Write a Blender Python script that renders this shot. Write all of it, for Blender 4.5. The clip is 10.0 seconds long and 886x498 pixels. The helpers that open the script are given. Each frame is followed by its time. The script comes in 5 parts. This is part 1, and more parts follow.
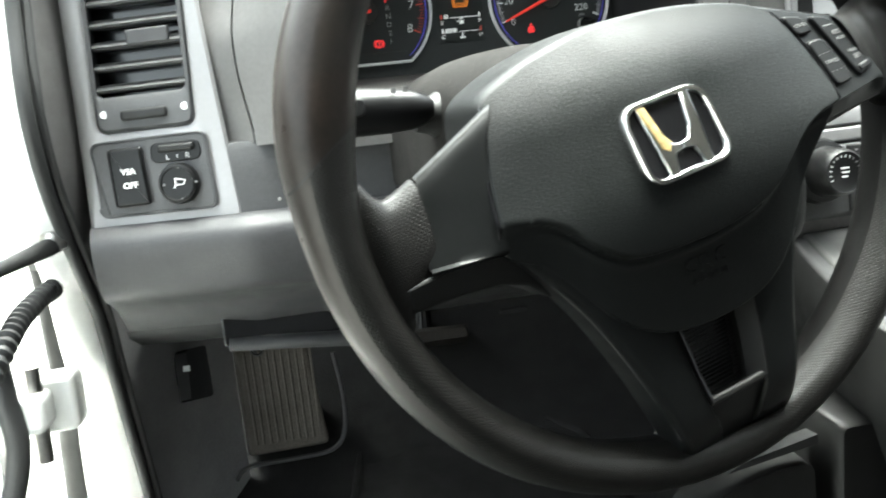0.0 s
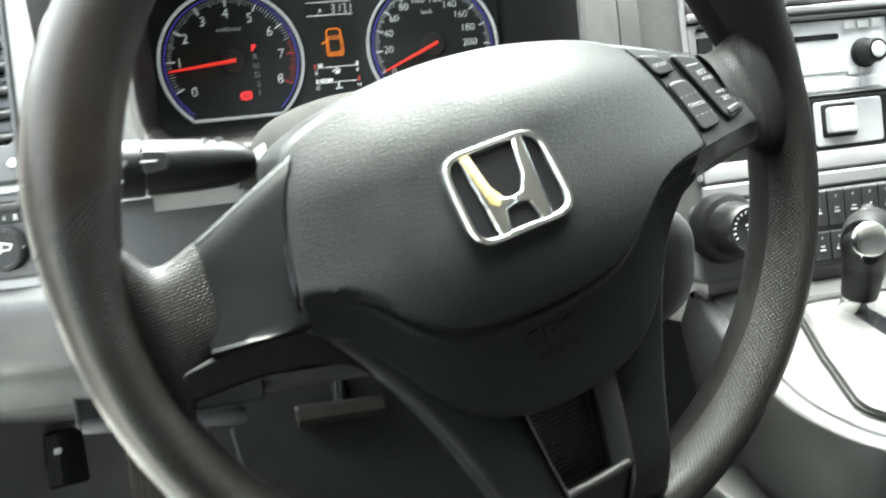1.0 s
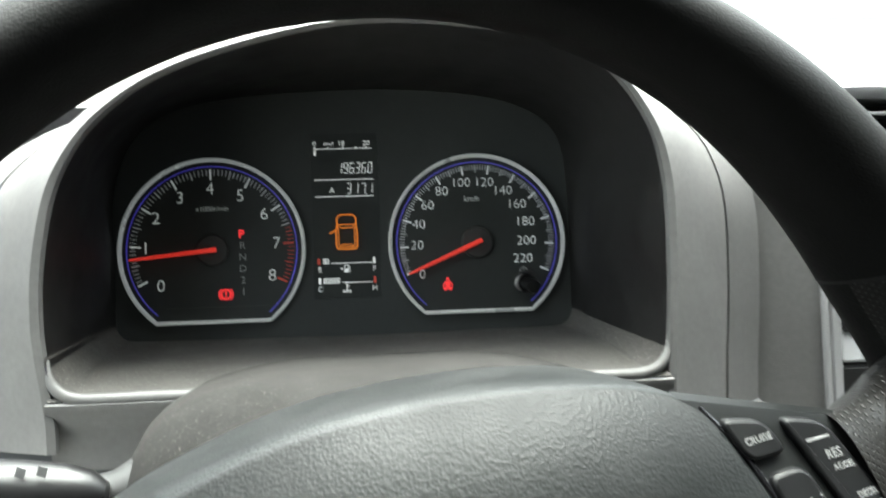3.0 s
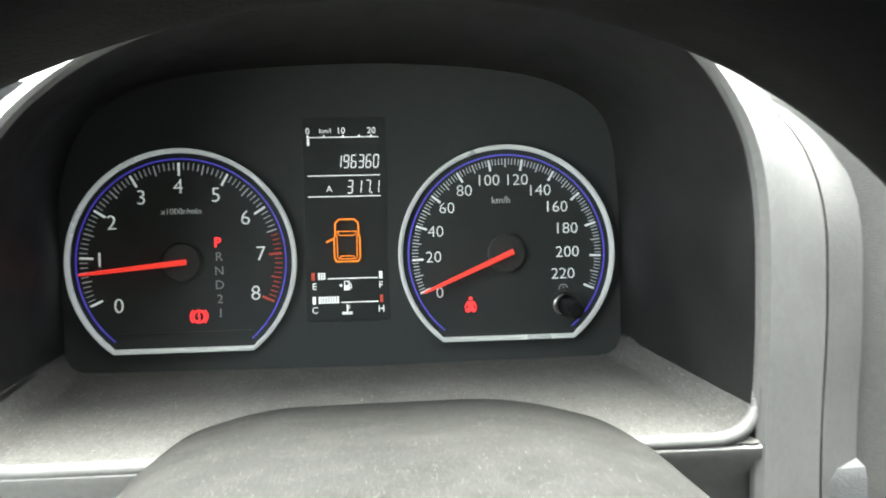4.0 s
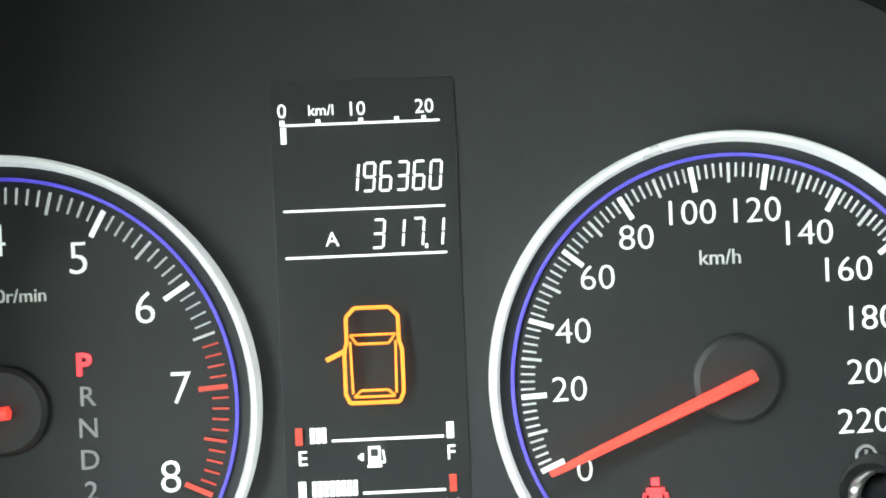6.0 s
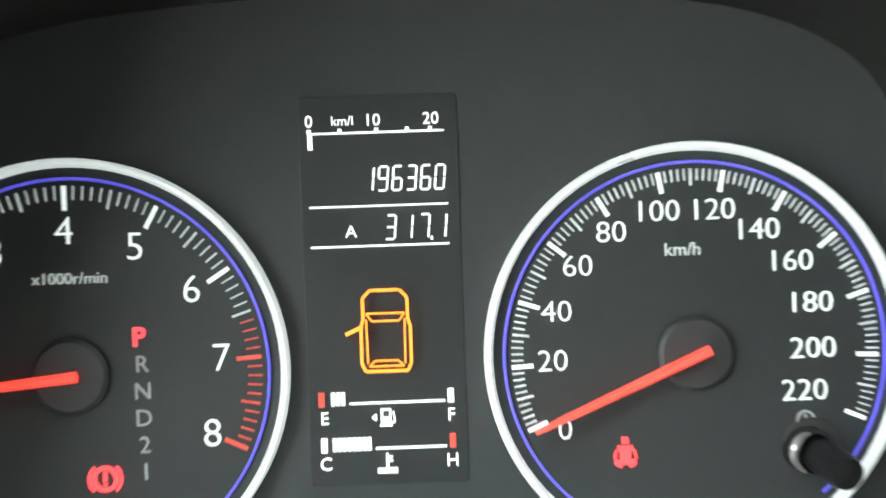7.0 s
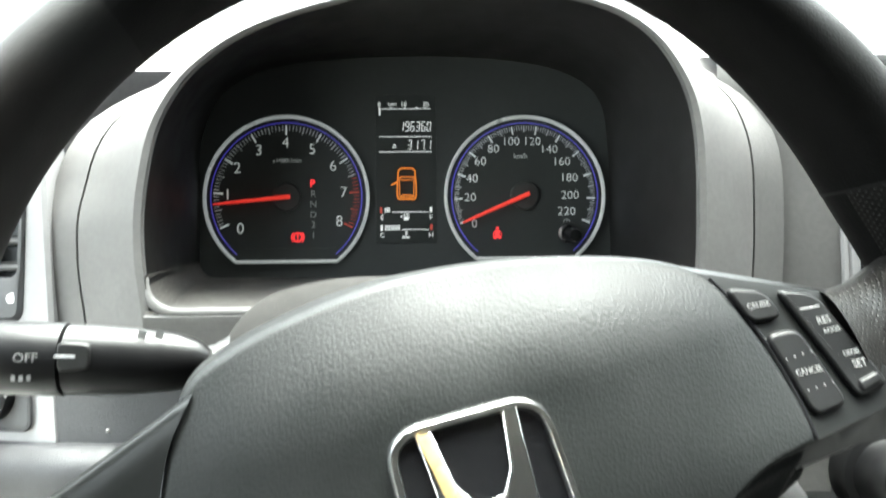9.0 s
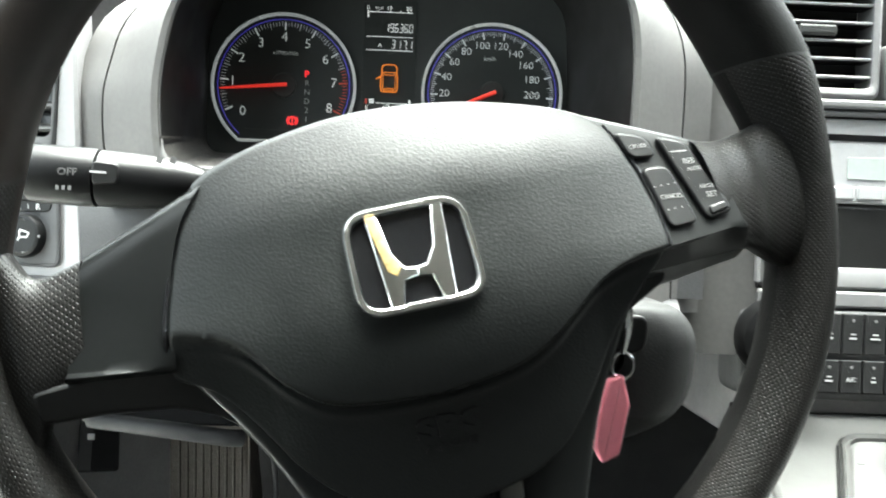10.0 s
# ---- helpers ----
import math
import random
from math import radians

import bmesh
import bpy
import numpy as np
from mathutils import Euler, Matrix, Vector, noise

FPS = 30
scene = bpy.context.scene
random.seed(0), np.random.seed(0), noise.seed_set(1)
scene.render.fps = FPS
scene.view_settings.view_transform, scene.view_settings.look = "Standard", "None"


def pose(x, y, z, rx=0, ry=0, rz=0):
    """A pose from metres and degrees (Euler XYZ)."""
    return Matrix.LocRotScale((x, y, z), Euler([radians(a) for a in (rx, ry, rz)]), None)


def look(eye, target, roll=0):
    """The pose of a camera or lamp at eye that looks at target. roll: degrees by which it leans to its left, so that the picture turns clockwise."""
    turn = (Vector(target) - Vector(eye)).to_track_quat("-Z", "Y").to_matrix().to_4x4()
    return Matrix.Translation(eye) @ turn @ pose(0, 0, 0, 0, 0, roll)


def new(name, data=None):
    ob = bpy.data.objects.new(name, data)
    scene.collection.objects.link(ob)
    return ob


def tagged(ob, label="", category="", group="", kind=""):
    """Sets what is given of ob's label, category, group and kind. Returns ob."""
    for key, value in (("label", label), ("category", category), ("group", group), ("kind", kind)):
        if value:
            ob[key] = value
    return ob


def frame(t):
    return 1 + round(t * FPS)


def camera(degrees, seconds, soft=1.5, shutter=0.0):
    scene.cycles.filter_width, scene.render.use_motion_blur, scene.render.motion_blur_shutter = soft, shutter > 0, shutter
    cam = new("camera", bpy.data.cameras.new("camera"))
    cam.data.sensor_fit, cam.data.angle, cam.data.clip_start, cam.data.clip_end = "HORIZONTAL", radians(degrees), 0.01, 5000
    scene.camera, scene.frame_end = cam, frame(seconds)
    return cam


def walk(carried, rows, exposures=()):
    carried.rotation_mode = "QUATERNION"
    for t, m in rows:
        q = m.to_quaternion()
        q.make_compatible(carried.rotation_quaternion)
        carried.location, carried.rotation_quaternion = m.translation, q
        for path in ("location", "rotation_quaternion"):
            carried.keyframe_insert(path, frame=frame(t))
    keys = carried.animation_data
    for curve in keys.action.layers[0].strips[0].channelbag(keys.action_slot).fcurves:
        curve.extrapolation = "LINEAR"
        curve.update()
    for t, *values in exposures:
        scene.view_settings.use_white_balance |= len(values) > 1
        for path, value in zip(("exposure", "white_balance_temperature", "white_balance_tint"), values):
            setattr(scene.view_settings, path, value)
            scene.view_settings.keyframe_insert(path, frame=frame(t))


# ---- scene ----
# strengths of sky, sun and of the lit instruments
SKY, SUN, LIT = 0.068, 1.25, 0.044
# The inside of a parked family car, seen from the driver's open door: wheel, instruments, dashboard.
EXPO = 4.55
cam = camera(51.97, 10.0, soft=1.8, shutter=0.4)
PATH = [
    (0, -0.2527, -0.7318, 1.2096, 63.01, 2.05, -12.93),
    (0.5, -0.2094, -0.7373, 1.2107, 64.42, 1.67, -13.40),
    (1, -0.1647, -0.6915, 1.1819, 66.81, 2.07, -14.39),
    (1.5, -0.1026, -0.6429, 1.1747, 70.36, 4.00, -14.14),
    (2, -0.0658, -0.5937, 1.1860, 70.32, 0.36, -10.63),
    (2.5, -0.0666, -0.5384, 1.2034, 69.40, -0.93, -7.84),
    (3, -0.0640, -0.5060, 1.2175, 71.38, 0.22, -5.03),
    (3.2, -0.0610, -0.4952, 1.2169, 72.02, 0.80, -4.04),
    (4.3, -0.0642, -0.3435, 1.2160, 65.65, -0.54, -4.66),
    (4.5, -0.0619, -0.3015, 1.2079, 64.76, -0.55, -3.91),
    (5, -0.0617, -0.2237, 1.1757, 66.95, 0.59, -2.15),
    (5.5, -0.0591, -0.1717, 1.1457, 69.86, 1.35, -1.88),
    (5.7, -0.0618, -0.1686, 1.1457, 69.30, 1.90, -1.77),
    (6.8, -0.0653, -0.1776, 1.1466, 69.33, 1.80, -1.55),
    (7, -0.0650, -0.1991, 1.1577, 68.66, 1.55, -1.57),
    (7.5, -0.0704, -0.2629, 1.1858, 67.26, 0.95, -2.35),
    (8, -0.0713, -0.3647, 1.2177, 67.90, 0.50, -1.53),
    (8.5, -0.0726, -0.5240, 1.2120, 72.75, 1.13, -2.66),
    (9, -0.0712, -0.5694, 1.1959, 72.32, -0.00, -1.84),
    (9.5, -0.0749, -0.6314, 1.1800, 70.43, -1.17, -1.58),
    (10, -0.0503, -0.6692, 1.1804, 69.17, -2.54, -0.71),
]
walk(cam, [(t, pose(x, y, z, rx, ry, rz)) for t, x, y, z, rx, ry, rz in PATH],
     exposures=[(t, EXPO + stops, 6350, -2) for t, stops in ((0, 0.15), (0.5, 0.50), (1, 0.80), (1.5, 0.88), (2, 0.4), (2.5, 0.15), (3, -0.05), (3.2, 0.1), (4.3, 1.25), (4.5, 1.5), (5, 1.75), (5.5, 1.8), (7, 1.9), (7.5, 2.15), (8, 2.35), (8.5, 1.28), (9, 0.5), (9.5, 0.3), (10, 0.42))])

# ---- light: an overcast noon, through the windscreen, the open door and the side glass ----
sky = bpy.data.worlds.new("overcast_sky")
scene.world = sky
sky.use_nodes = True
nt = sky.node_tree
st = nt.nodes.new("ShaderNodeTexSky")
st.sky_type = "NISHITA"
st.sun_disc = False
st.sun_elevation = radians(64)
st.sun_rotation = radians(6)
st.dust_density = 6.0
hs = nt.nodes.new("ShaderNodeHueSaturation")
hs.inputs["Saturation"].default_value = 0.25
bg = nt.nodes["Background"]
nt.links.new(st.outputs[0], hs.inputs["Color"])
nt.links.new(hs.outputs[0], bg.inputs["Color"])
bg.inputs["Strength"].default_value = SKY
sun_data = bpy.data.lights.new("sun", "SUN")
sun_data.energy, sun_data.angle, sun_data.color = SUN, radians(60), (1.0, 0.98, 0.95)
sun = new("sun", sun_data)
sun.matrix_world = look((0.05, 0.45, 3.0), (0, 0, 2.0))


# ---- frames of reference ----
# The dashboard leans back by 20 degrees; its own unit is 95 mm (x right, y ahead into the dash, z up along it,
# the origin in the middle of the speed dial). DASH carries that into the world; LEVEL has the same unit and origin, upright.
U = 0.095
DASH = pose(0, 0, 1.05, -20) @ Matrix.Diagonal((U, U, U, 1))
LEVEL = pose(0, 0, 1.05) @ Matrix.Diagonal((U, U, U, 1))
# The steering wheel's own frame: x right, y up in its plane, z towards the driver, turned a little to the left.
WHEEL = DASH @ pose(-0.567, -3.081, -1.193, 88.61, 0, 10.17) @ pose(0, 0, 0, 0, 0, 13.5)


# ---- materials ----
def material(name, colour, rough=0.5, metal=0.0, grain=0.0, size=900.0, dots=0.0, dot_size=0.003, mottle=0.12, broad=14.0,
             glow=None, glow_strength=1.0, wear=0.08, coat=0.0, dust=0.0, spec=0.5, specks=0.0):
    """A procedural surface: base colour with broad and fine variation, uneven gloss, fine relief."""
    m = bpy.data.materials.new(name)
    m.use_nodes = True
    t = m.node_tree
    b = t.nodes["Principled BSDF"]
    b.inputs["Metallic"].default_value = metal
    b.inputs["Coat Weight"].default_value = coat
    b.inputs["Specular IOR Level"].default_value = spec
    geo = t.nodes.new("ShaderNodeNewGeometry")

    def noise_of(scale, detail=3.0):
        n = t.nodes.new("ShaderNodeTexNoise")
        n.inputs["Scale"].default_value, n.inputs["Detail"].default_value = scale, detail
        t.links.new(geo.outputs["Position"], n.inputs["Vector"])
        return n.outputs["Fac"]

    def span(fac, lo, hi, a=0.3, z=0.7):
        r = t.nodes.new("ShaderNodeMapRange")
        r.inputs["From Min"].default_value, r.inputs["From Max"].default_value = a, z
        r.inputs["To Min"].default_value, r.inputs["To Max"].default_value = lo, hi
        t.links.new(fac, r.inputs["Value"])
        return r.outputs["Result"]

    wide = span(noise_of(broad), 1 - mottle, 1 + mottle)
    fine = span(noise_of(broad * 22, 2.0), 1 - mottle * 0.6, 1 + mottle * 0.6)
    prod = t.nodes.new("ShaderNodeMath")
    prod.operation = "MULTIPLY"
    t.links.new(wide, prod.inputs[0])
    t.links.new(fine, prod.inputs[1])
    hsv = t.nodes.new("ShaderNodeHueSaturation")
    hsv.inputs["Color"].default_value = (*colour, 1)
    t.links.new(prod.outputs[0], hsv.inputs["Value"])
    base = hsv.outputs["Color"]
    if dust:
        mix = t.nodes.new("ShaderNodeMix")
        mix.data_type = "RGBA"
        mix.inputs["B"].default_value = (0.30, 0.27, 0.23, 1)
        t.links.new(span(noise_of(900, 4.0), 0.0, dust, 0.45, 0.75), mix.inputs["Factor"])
        t.links.new(base, mix.inputs["A"])
        base = mix.outputs["Result"]
    if specks:
        mix = t.nodes.new("ShaderNodeMix")
        mix.data_type = "RGBA"
        mix.inputs["B"].default_value = (0.62, 0.60, 0.56, 1)
        t.links.new(span(noise_of(1300, 2.0), 0.0, specks, 0.66, 0.72), mix.inputs["Factor"])
        t.links.new(base, mix.inputs["A"])
        base = mix.outputs["Result"]
    t.links.new(base, b.inputs["Base Color"])
    t.links.new(span(noise_of(broad * 3, 4.0), max(0.03, rough - wear), min(1.0, rough + wear)), b.inputs["Roughness"])
    normal = None
    if grain:
        v = t.nodes.new("ShaderNodeTexVoronoi")
        v.feature = "F1"
        v.inputs["Scale"].default_value = size
        w = t.nodes.new("ShaderNodeTexNoise")
        w.inputs["Scale"].default_value, w.inputs["Detail"].default_value = size * 0.5, 2.0
        t.links.new(geo.outputs["Position"], w.inputs["Vector"])
        shift = t.nodes.new("ShaderNodeVectorMath")
        shift.operation = "MULTIPLY_ADD"
        shift.inputs[1].default_value = (1.5 / size,) * 3
        t.links.new(w.outputs["Color"], shift.inputs[0])
        t.links.new(geo.outputs["Position"], shift.inputs[2])
        t.links.new(shift.outputs[0], v.inputs["Vector"])
        bump = t.nodes.new("ShaderNodeBump")
        bump.inputs["Strength"].default_value, bump.inputs["Distance"].default_value = grain, 0.3 / size
        t.links.new(v.outputs["Distance"], bump.inputs["Height"])
        normal = bump.outputs["Normal"]
    if dots:
        v = t.nodes.new("ShaderNodeTexVoronoi")
        v.inputs["Scale"].default_value, v.inputs["Randomness"].default_value = 1 / dot_size, 0.0
        tc = t.nodes.new("ShaderNodeTexCoord")
        t.links.new(tc.outputs["UV"], v.inputs["Vector"])
        bump = t.nodes.new("ShaderNodeBump")
        bump.inputs["Strength"].default_value, bump.inputs["Distance"].default_value = dots, 0.0022
        # Besides the relief, shade is painted into each pit as a darker base colour.
        pit_shade = t.nodes.new("ShaderNodeMix")
        pit_shade.data_type = "RGBA"
        pit_shade.inputs["A"].default_value = tuple(c * 0.22 for c in colour) + (1,)
        t.links.new(span(v.outputs["Distance"], 0.0, 1.0, 0.12, 0.34), pit_shade.inputs["Factor"])
        t.links.new(base, pit_shade.inputs["B"])
        t.links.new(pit_shade.outputs["Result"], b.inputs["Base Color"])
        t.links.new(span(v.outputs["Distance"], 0.0, 1.0, 0.10, 0.27), bump.inputs["Height"])
        if normal:
            t.links.new(normal, bump.inputs["Normal"])
        normal = bump.outputs["Normal"]
    if normal:
        t.links.new(normal, b.inputs["Normal"])
    if glow:
        b.inputs["Emission Color"].default_value = (*glow, 1)
        b.inputs["Emission Strength"].default_value = glow_strength * LIT
    return m


M = dict(
    pad=material("pad_vinyl", (0.0086, 0.0095, 0.0094), 0.44, grain=0.34, size=880, wear=0.07, spec=0.24),
    rim=material("rim_leather", (0.0024, 0.0023, 0.0022), 0.58, grain=0.3, size=1100, wear=0.08, spec=0.14),
    worn_edge=material("worn_pale_vinyl", (0.026, 0.020, 0.0165), 0.45, grain=0.2, size=700, mottle=0.45, broad=40),
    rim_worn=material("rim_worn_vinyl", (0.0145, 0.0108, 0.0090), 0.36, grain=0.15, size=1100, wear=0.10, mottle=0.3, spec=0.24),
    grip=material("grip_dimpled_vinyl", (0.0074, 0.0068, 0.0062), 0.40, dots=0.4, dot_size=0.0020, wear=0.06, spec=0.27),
    spoke=material("spoke_satin_plastic", (0.0090, 0.0096, 0.0096), 0.34, grain=0.08, size=1600, wear=0.07, spec=0.22),
    button=material("button_black_plastic", (0.0045, 0.0045, 0.0048), 0.40, grain=0.1, size=1600, spec=0.25),
    stalk=material("stalk_black_plastic", (0.006, 0.006, 0.0064), 0.38, grain=0.1, size=1600, spec=0.2),
    black=material("black_plastic", (0.008, 0.008, 0.008), 0.55, grain=0.2, size=1400, spec=0.35),
    face=material("dial_face_black", (0.029, 0.0315, 0.031), 0.6, spec=0.35, mottle=0.06),
    hub=material("needle_hub_grey", (0.026, 0.026, 0.025), 0.5),
    dial=material("dial_print_black", (0.025, 0.0275, 0.0265), 0.55, spec=0.35, mottle=0.05),
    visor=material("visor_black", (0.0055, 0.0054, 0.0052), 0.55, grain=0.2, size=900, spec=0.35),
    recess=material("recess_black", (0.0065, 0.0061, 0.0058), 0.48, grain=0.2, size=900, spec=0.5),
    band=material("ribbed_grey_plastic", (0.078, 0.075, 0.0735), 0.55, grain=0.6, size=1500),
    ledge=material("dusty_ledge", (0.052, 0.049, 0.046), 0.62, grain=0.3, size=900, dust=0.14, mottle=0.2, spec=0.4, specks=0.35),
    cover=material("dusty_column_plastic", (0.0075, 0.0070, 0.0066), 0.9, grain=0.12, size=1400, dust=0.03, mottle=0.25, specks=0.12, spec=0.15),
    column=material("column_grey_plastic", (0.0135, 0.0135, 0.014), 0.6, grain=0.35, size=1000, spec=0.35),
    hood=material("hood_grey_plastic", (0.100, 0.0965, 0.0945), 0.55, grain=0.15, size=1300),
    dash=material("dash_grey_plastic", (0.15, 0.145, 0.148), 0.60, grain=0.25, size=1000),
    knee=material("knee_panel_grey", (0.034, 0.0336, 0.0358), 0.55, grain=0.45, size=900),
    # dark grey plastic, its colour raised to stand in for light from the door
    kick=material("kick_panel_lightened_grey", (0.32, 0.316, 0.322), 0.6, grain=0.4, size=900),
    trim_dark=material("dark_grey_trim", (0.048, 0.048, 0.050), 0.55, grain=0.4, size=900),
    silver=material("silver_painted_plastic", (0.235, 0.23, 0.235), 0.42, 0.25, grain=0.06, size=2500, mottle=0.04),
    console=material("pale_silver_console", (0.050, 0.050, 0.049), 0.42, 0.25, mottle=0.04),
    chrome=material("chrome", (0.88, 0.88, 0.87), 0.16, 1.0, mottle=0.03, wear=0.04),
    trim_band=material("satin_grey_trim", (0.010, 0.0095, 0.009), 0.5, 0.0, mottle=0.06),
    dull_metal=material("dull_metal", (0.45, 0.44, 0.42), 0.35, 1.0),
    # silver trim with a weak emission added to brighten it
    bezel=material("bezel_silver_glow", (0.62, 0.62, 0.60), 0.35, 0.4, mottle=0.03, glow=(0.8, 0.82, 0.84), glow_strength=0.16),
    emblem_back=material("emblem_black", (0.008, 0.008, 0.009), 0.15),
    yellow=material("yellowed_lacquer", (0.70, 0.52, 0.24), 0.25, 0.2, mottle=0.2),
    print_white=material("white_print", (0.75, 0.75, 0.74), 0.6),
    print_dim=material("dim_print", (0.5, 0.5, 0.5), 0.6),
    print_grey=material("grey_print", (0.15, 0.15, 0.15), 0.6),
    lit_white=material("lit_white_scale", (0.7, 0.7, 0.7), 0.5, glow=(0.85, 0.90, 0.88), glow_strength=0.22),
    lit_tick=material("lit_fine_scale", (0.5, 0.5, 0.5), 0.5, glow=(0.8, 0.85, 0.82), glow_strength=0.09),
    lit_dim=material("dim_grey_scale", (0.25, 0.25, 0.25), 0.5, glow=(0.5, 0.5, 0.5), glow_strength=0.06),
    lit_lcd=material("lit_lcd_white", (0.7, 0.7, 0.7), 0.5, glow=(0.95, 0.95, 0.95), glow_strength=0.40),
    lit_red=material("lit_red", (0.6, 0.05, 0.04), 0.5, glow=(1.0, 0.03, 0.045), glow_strength=0.75),
    needle=material("lit_needle_red", (0.7, 0.06, 0.04), 0.5, glow=(1.0, 0.04, 0.03), glow_strength=0.36),
    red_tick=material("red_zone_print", (0.45, 0.06, 0.04), 0.5, glow=(0.9, 0.08, 0.05), glow_strength=0.12),
    lit_orange=material("lit_orange", (0.7, 0.25, 0.03), 0.5, glow=(1.0, 0.22, 0.015), glow_strength=0.45),
    lit_blue=material("lit_blue_ring", (0.10, 0.09, 0.5), 0.5, glow=(0.11, 0.08, 0.80), glow_strength=0.19),
    lcd=material("lcd_black_glass", (0.021, 0.0235, 0.023), 0.45, mottle=0.03, spec=0.35),
    white_paint=material("white_car_paint", (0.78, 0.78, 0.76), 0.22, coat=0.6, mottle=0.03),
    rubber=material("black_rubber", (0.018, 0.018, 0.018), 0.6, grain=0.3, size=700),
    # black carpet, its colour lowered further in place of the footwell's shade
    carpet=material("black_carpet_shaded", (0.0036, 0.0032, 0.0029), 0.95, grain=1.0, size=700, mottle=0.35),
    mat_rubber=material("worn_footrest_vinyl", (0.085, 0.074, 0.063), 0.7, grain=0.5, size=500, mottle=0.3, dust=0.25),
    pedal=material("pedal_rubber", (0.016, 0.013, 0.0105), 0.6, mottle=0.3),
    pink=material("pink_plastic_tag", (0.97, 0.30, 0.38), 0.4, mottle=0.05),
    hazard_red=material("hazard_red", (0.34, 0.06, 0.05), 0.4),
    lcd_pale=material("pale_lcd", (0.42, 0.46, 0.44), 0.25, mottle=0.05),
    gate=material("gate_silver", (0.12, 0.12, 0.118), 0.36, 0.5, mottle=0.04),
    radio=material("radio_silver", (0.55, 0.55, 0.56), 0.40, 0.35, mottle=0.04),
    headliner=material("headliner_cloth", (0.28, 0.27, 0.25), 0.95, grain=0.5, size=600),
    seat=material("interior_grey_cloth", (0.035, 0.035, 0.035), 0.9, grain=0.6, size=500),
    asphalt=material("yard_concrete", (0.34, 0.335, 0.315), 0.9, mottle=0.25, broad=0.7, grain=0.6, size=60),
)


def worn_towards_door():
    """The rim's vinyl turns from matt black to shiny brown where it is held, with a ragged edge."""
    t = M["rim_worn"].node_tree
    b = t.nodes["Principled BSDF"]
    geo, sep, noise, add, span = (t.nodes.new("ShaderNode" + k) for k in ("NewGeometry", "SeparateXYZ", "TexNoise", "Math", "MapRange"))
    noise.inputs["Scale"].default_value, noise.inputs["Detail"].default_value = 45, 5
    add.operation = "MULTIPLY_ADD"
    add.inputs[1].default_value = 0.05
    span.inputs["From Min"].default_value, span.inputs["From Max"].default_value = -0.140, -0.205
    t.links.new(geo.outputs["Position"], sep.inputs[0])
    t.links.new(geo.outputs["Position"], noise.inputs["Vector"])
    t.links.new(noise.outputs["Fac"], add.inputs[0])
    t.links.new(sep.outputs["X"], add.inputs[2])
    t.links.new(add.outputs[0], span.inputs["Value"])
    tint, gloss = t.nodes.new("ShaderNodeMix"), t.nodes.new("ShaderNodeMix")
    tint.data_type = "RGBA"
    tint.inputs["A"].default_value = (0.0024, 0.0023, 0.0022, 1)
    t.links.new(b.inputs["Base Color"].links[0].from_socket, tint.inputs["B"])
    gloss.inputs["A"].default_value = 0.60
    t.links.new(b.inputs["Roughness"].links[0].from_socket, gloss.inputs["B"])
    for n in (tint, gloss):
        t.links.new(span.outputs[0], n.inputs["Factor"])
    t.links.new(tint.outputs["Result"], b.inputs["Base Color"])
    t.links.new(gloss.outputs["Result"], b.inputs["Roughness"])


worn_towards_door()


# ---- building blocks ----
def part(name, bm, mat, parent=None, label="", frame_of=None, kind="", smooth=40):
    """Links a bmesh, drawn in the dashboard's unit, as one mesh object under a thing, at its place in the world."""
    bm.transform(DASH if frame_of is None else frame_of)
    bmesh.ops.remove_doubles(bm, verts=bm.verts, dist=1e-6)
    bmesh.ops.recalc_face_normals(bm, faces=bm.faces)
    top = parent
    off = Vector((0, 0, 0))
    while top is not None:
        off += top.location
        top = top.parent
    if parent is None:
        low = Vector((sum(v.co.x for v in bm.verts) / len(bm.verts), sum(v.co.y for v in bm.verts) / len(bm.verts), min(v.co.z for v in bm.verts)))
        off = low
    bm.transform(Matrix.Translation(-off))
    me = bpy.data.meshes.new(name)
    bm.to_mesh(me)
    bm.free()
    me.materials.append(M[mat])
    if smooth:
        me.polygons.foreach_set("use_smooth", [True] * len(me.polygons))
        me.set_sharp_from_angle(angle=radians(smooth))
        sharp = me.attributes.get("sharp_edge") or me.attributes.new("sharp_edge", "BOOLEAN", "EDGE")
        for poly in me.polygons:
            if poly.loop_total > 8:
                for k in poly.loop_indices:
                    sharp.data[me.loops[k].edge_index].value = True
    ob = new(name, me)
    if parent is None:
        ob.location = off
    else:
        ob.parent = parent
    return tagged(ob, label, kind=kind)


def thing(name, at, label, category, group="", kind="", frame_of=None):
    """An empty at a thing's base, given in the dashboard's unit."""
    e = new(name)
    e.empty_display_size = 0.02
    e.location = (DASH if frame_of is None else frame_of) @ Vector(at)
    return tagged(e, label, category, group, kind)


def curve_through(points, n, closed=False):
    """A smooth line of n points through some control points."""
    P = [np.array(p, float) for p in points]
    m = len(P)
    spans = m if closed else m - 1
    out = []
    for k in range(n):
        u = k * spans / (n if closed else n - 1)
        i = min(int(u), spans - 1)
        f = u - i
        get = (lambda j: P[j % m]) if closed else (lambda j: P[max(0, min(m - 1, j))])
        a, b, c, d = get(i - 1), get(i), get(i + 1), get(i + 2)
        out.append(0.5 * (2 * b + (c - a) * f + (2 * a - 5 * b + 4 * c - d) * f * f + (3 * b - a - 3 * c + d) * f ** 3))
    return out


def skin(bm, rings, closed=True, cap_first=False, cap_last=False):
    """Faces between successive rings of equally many points."""
    vs = [[bm.verts.new(p) for p in r] for r in rings]
    n = len(vs[0])
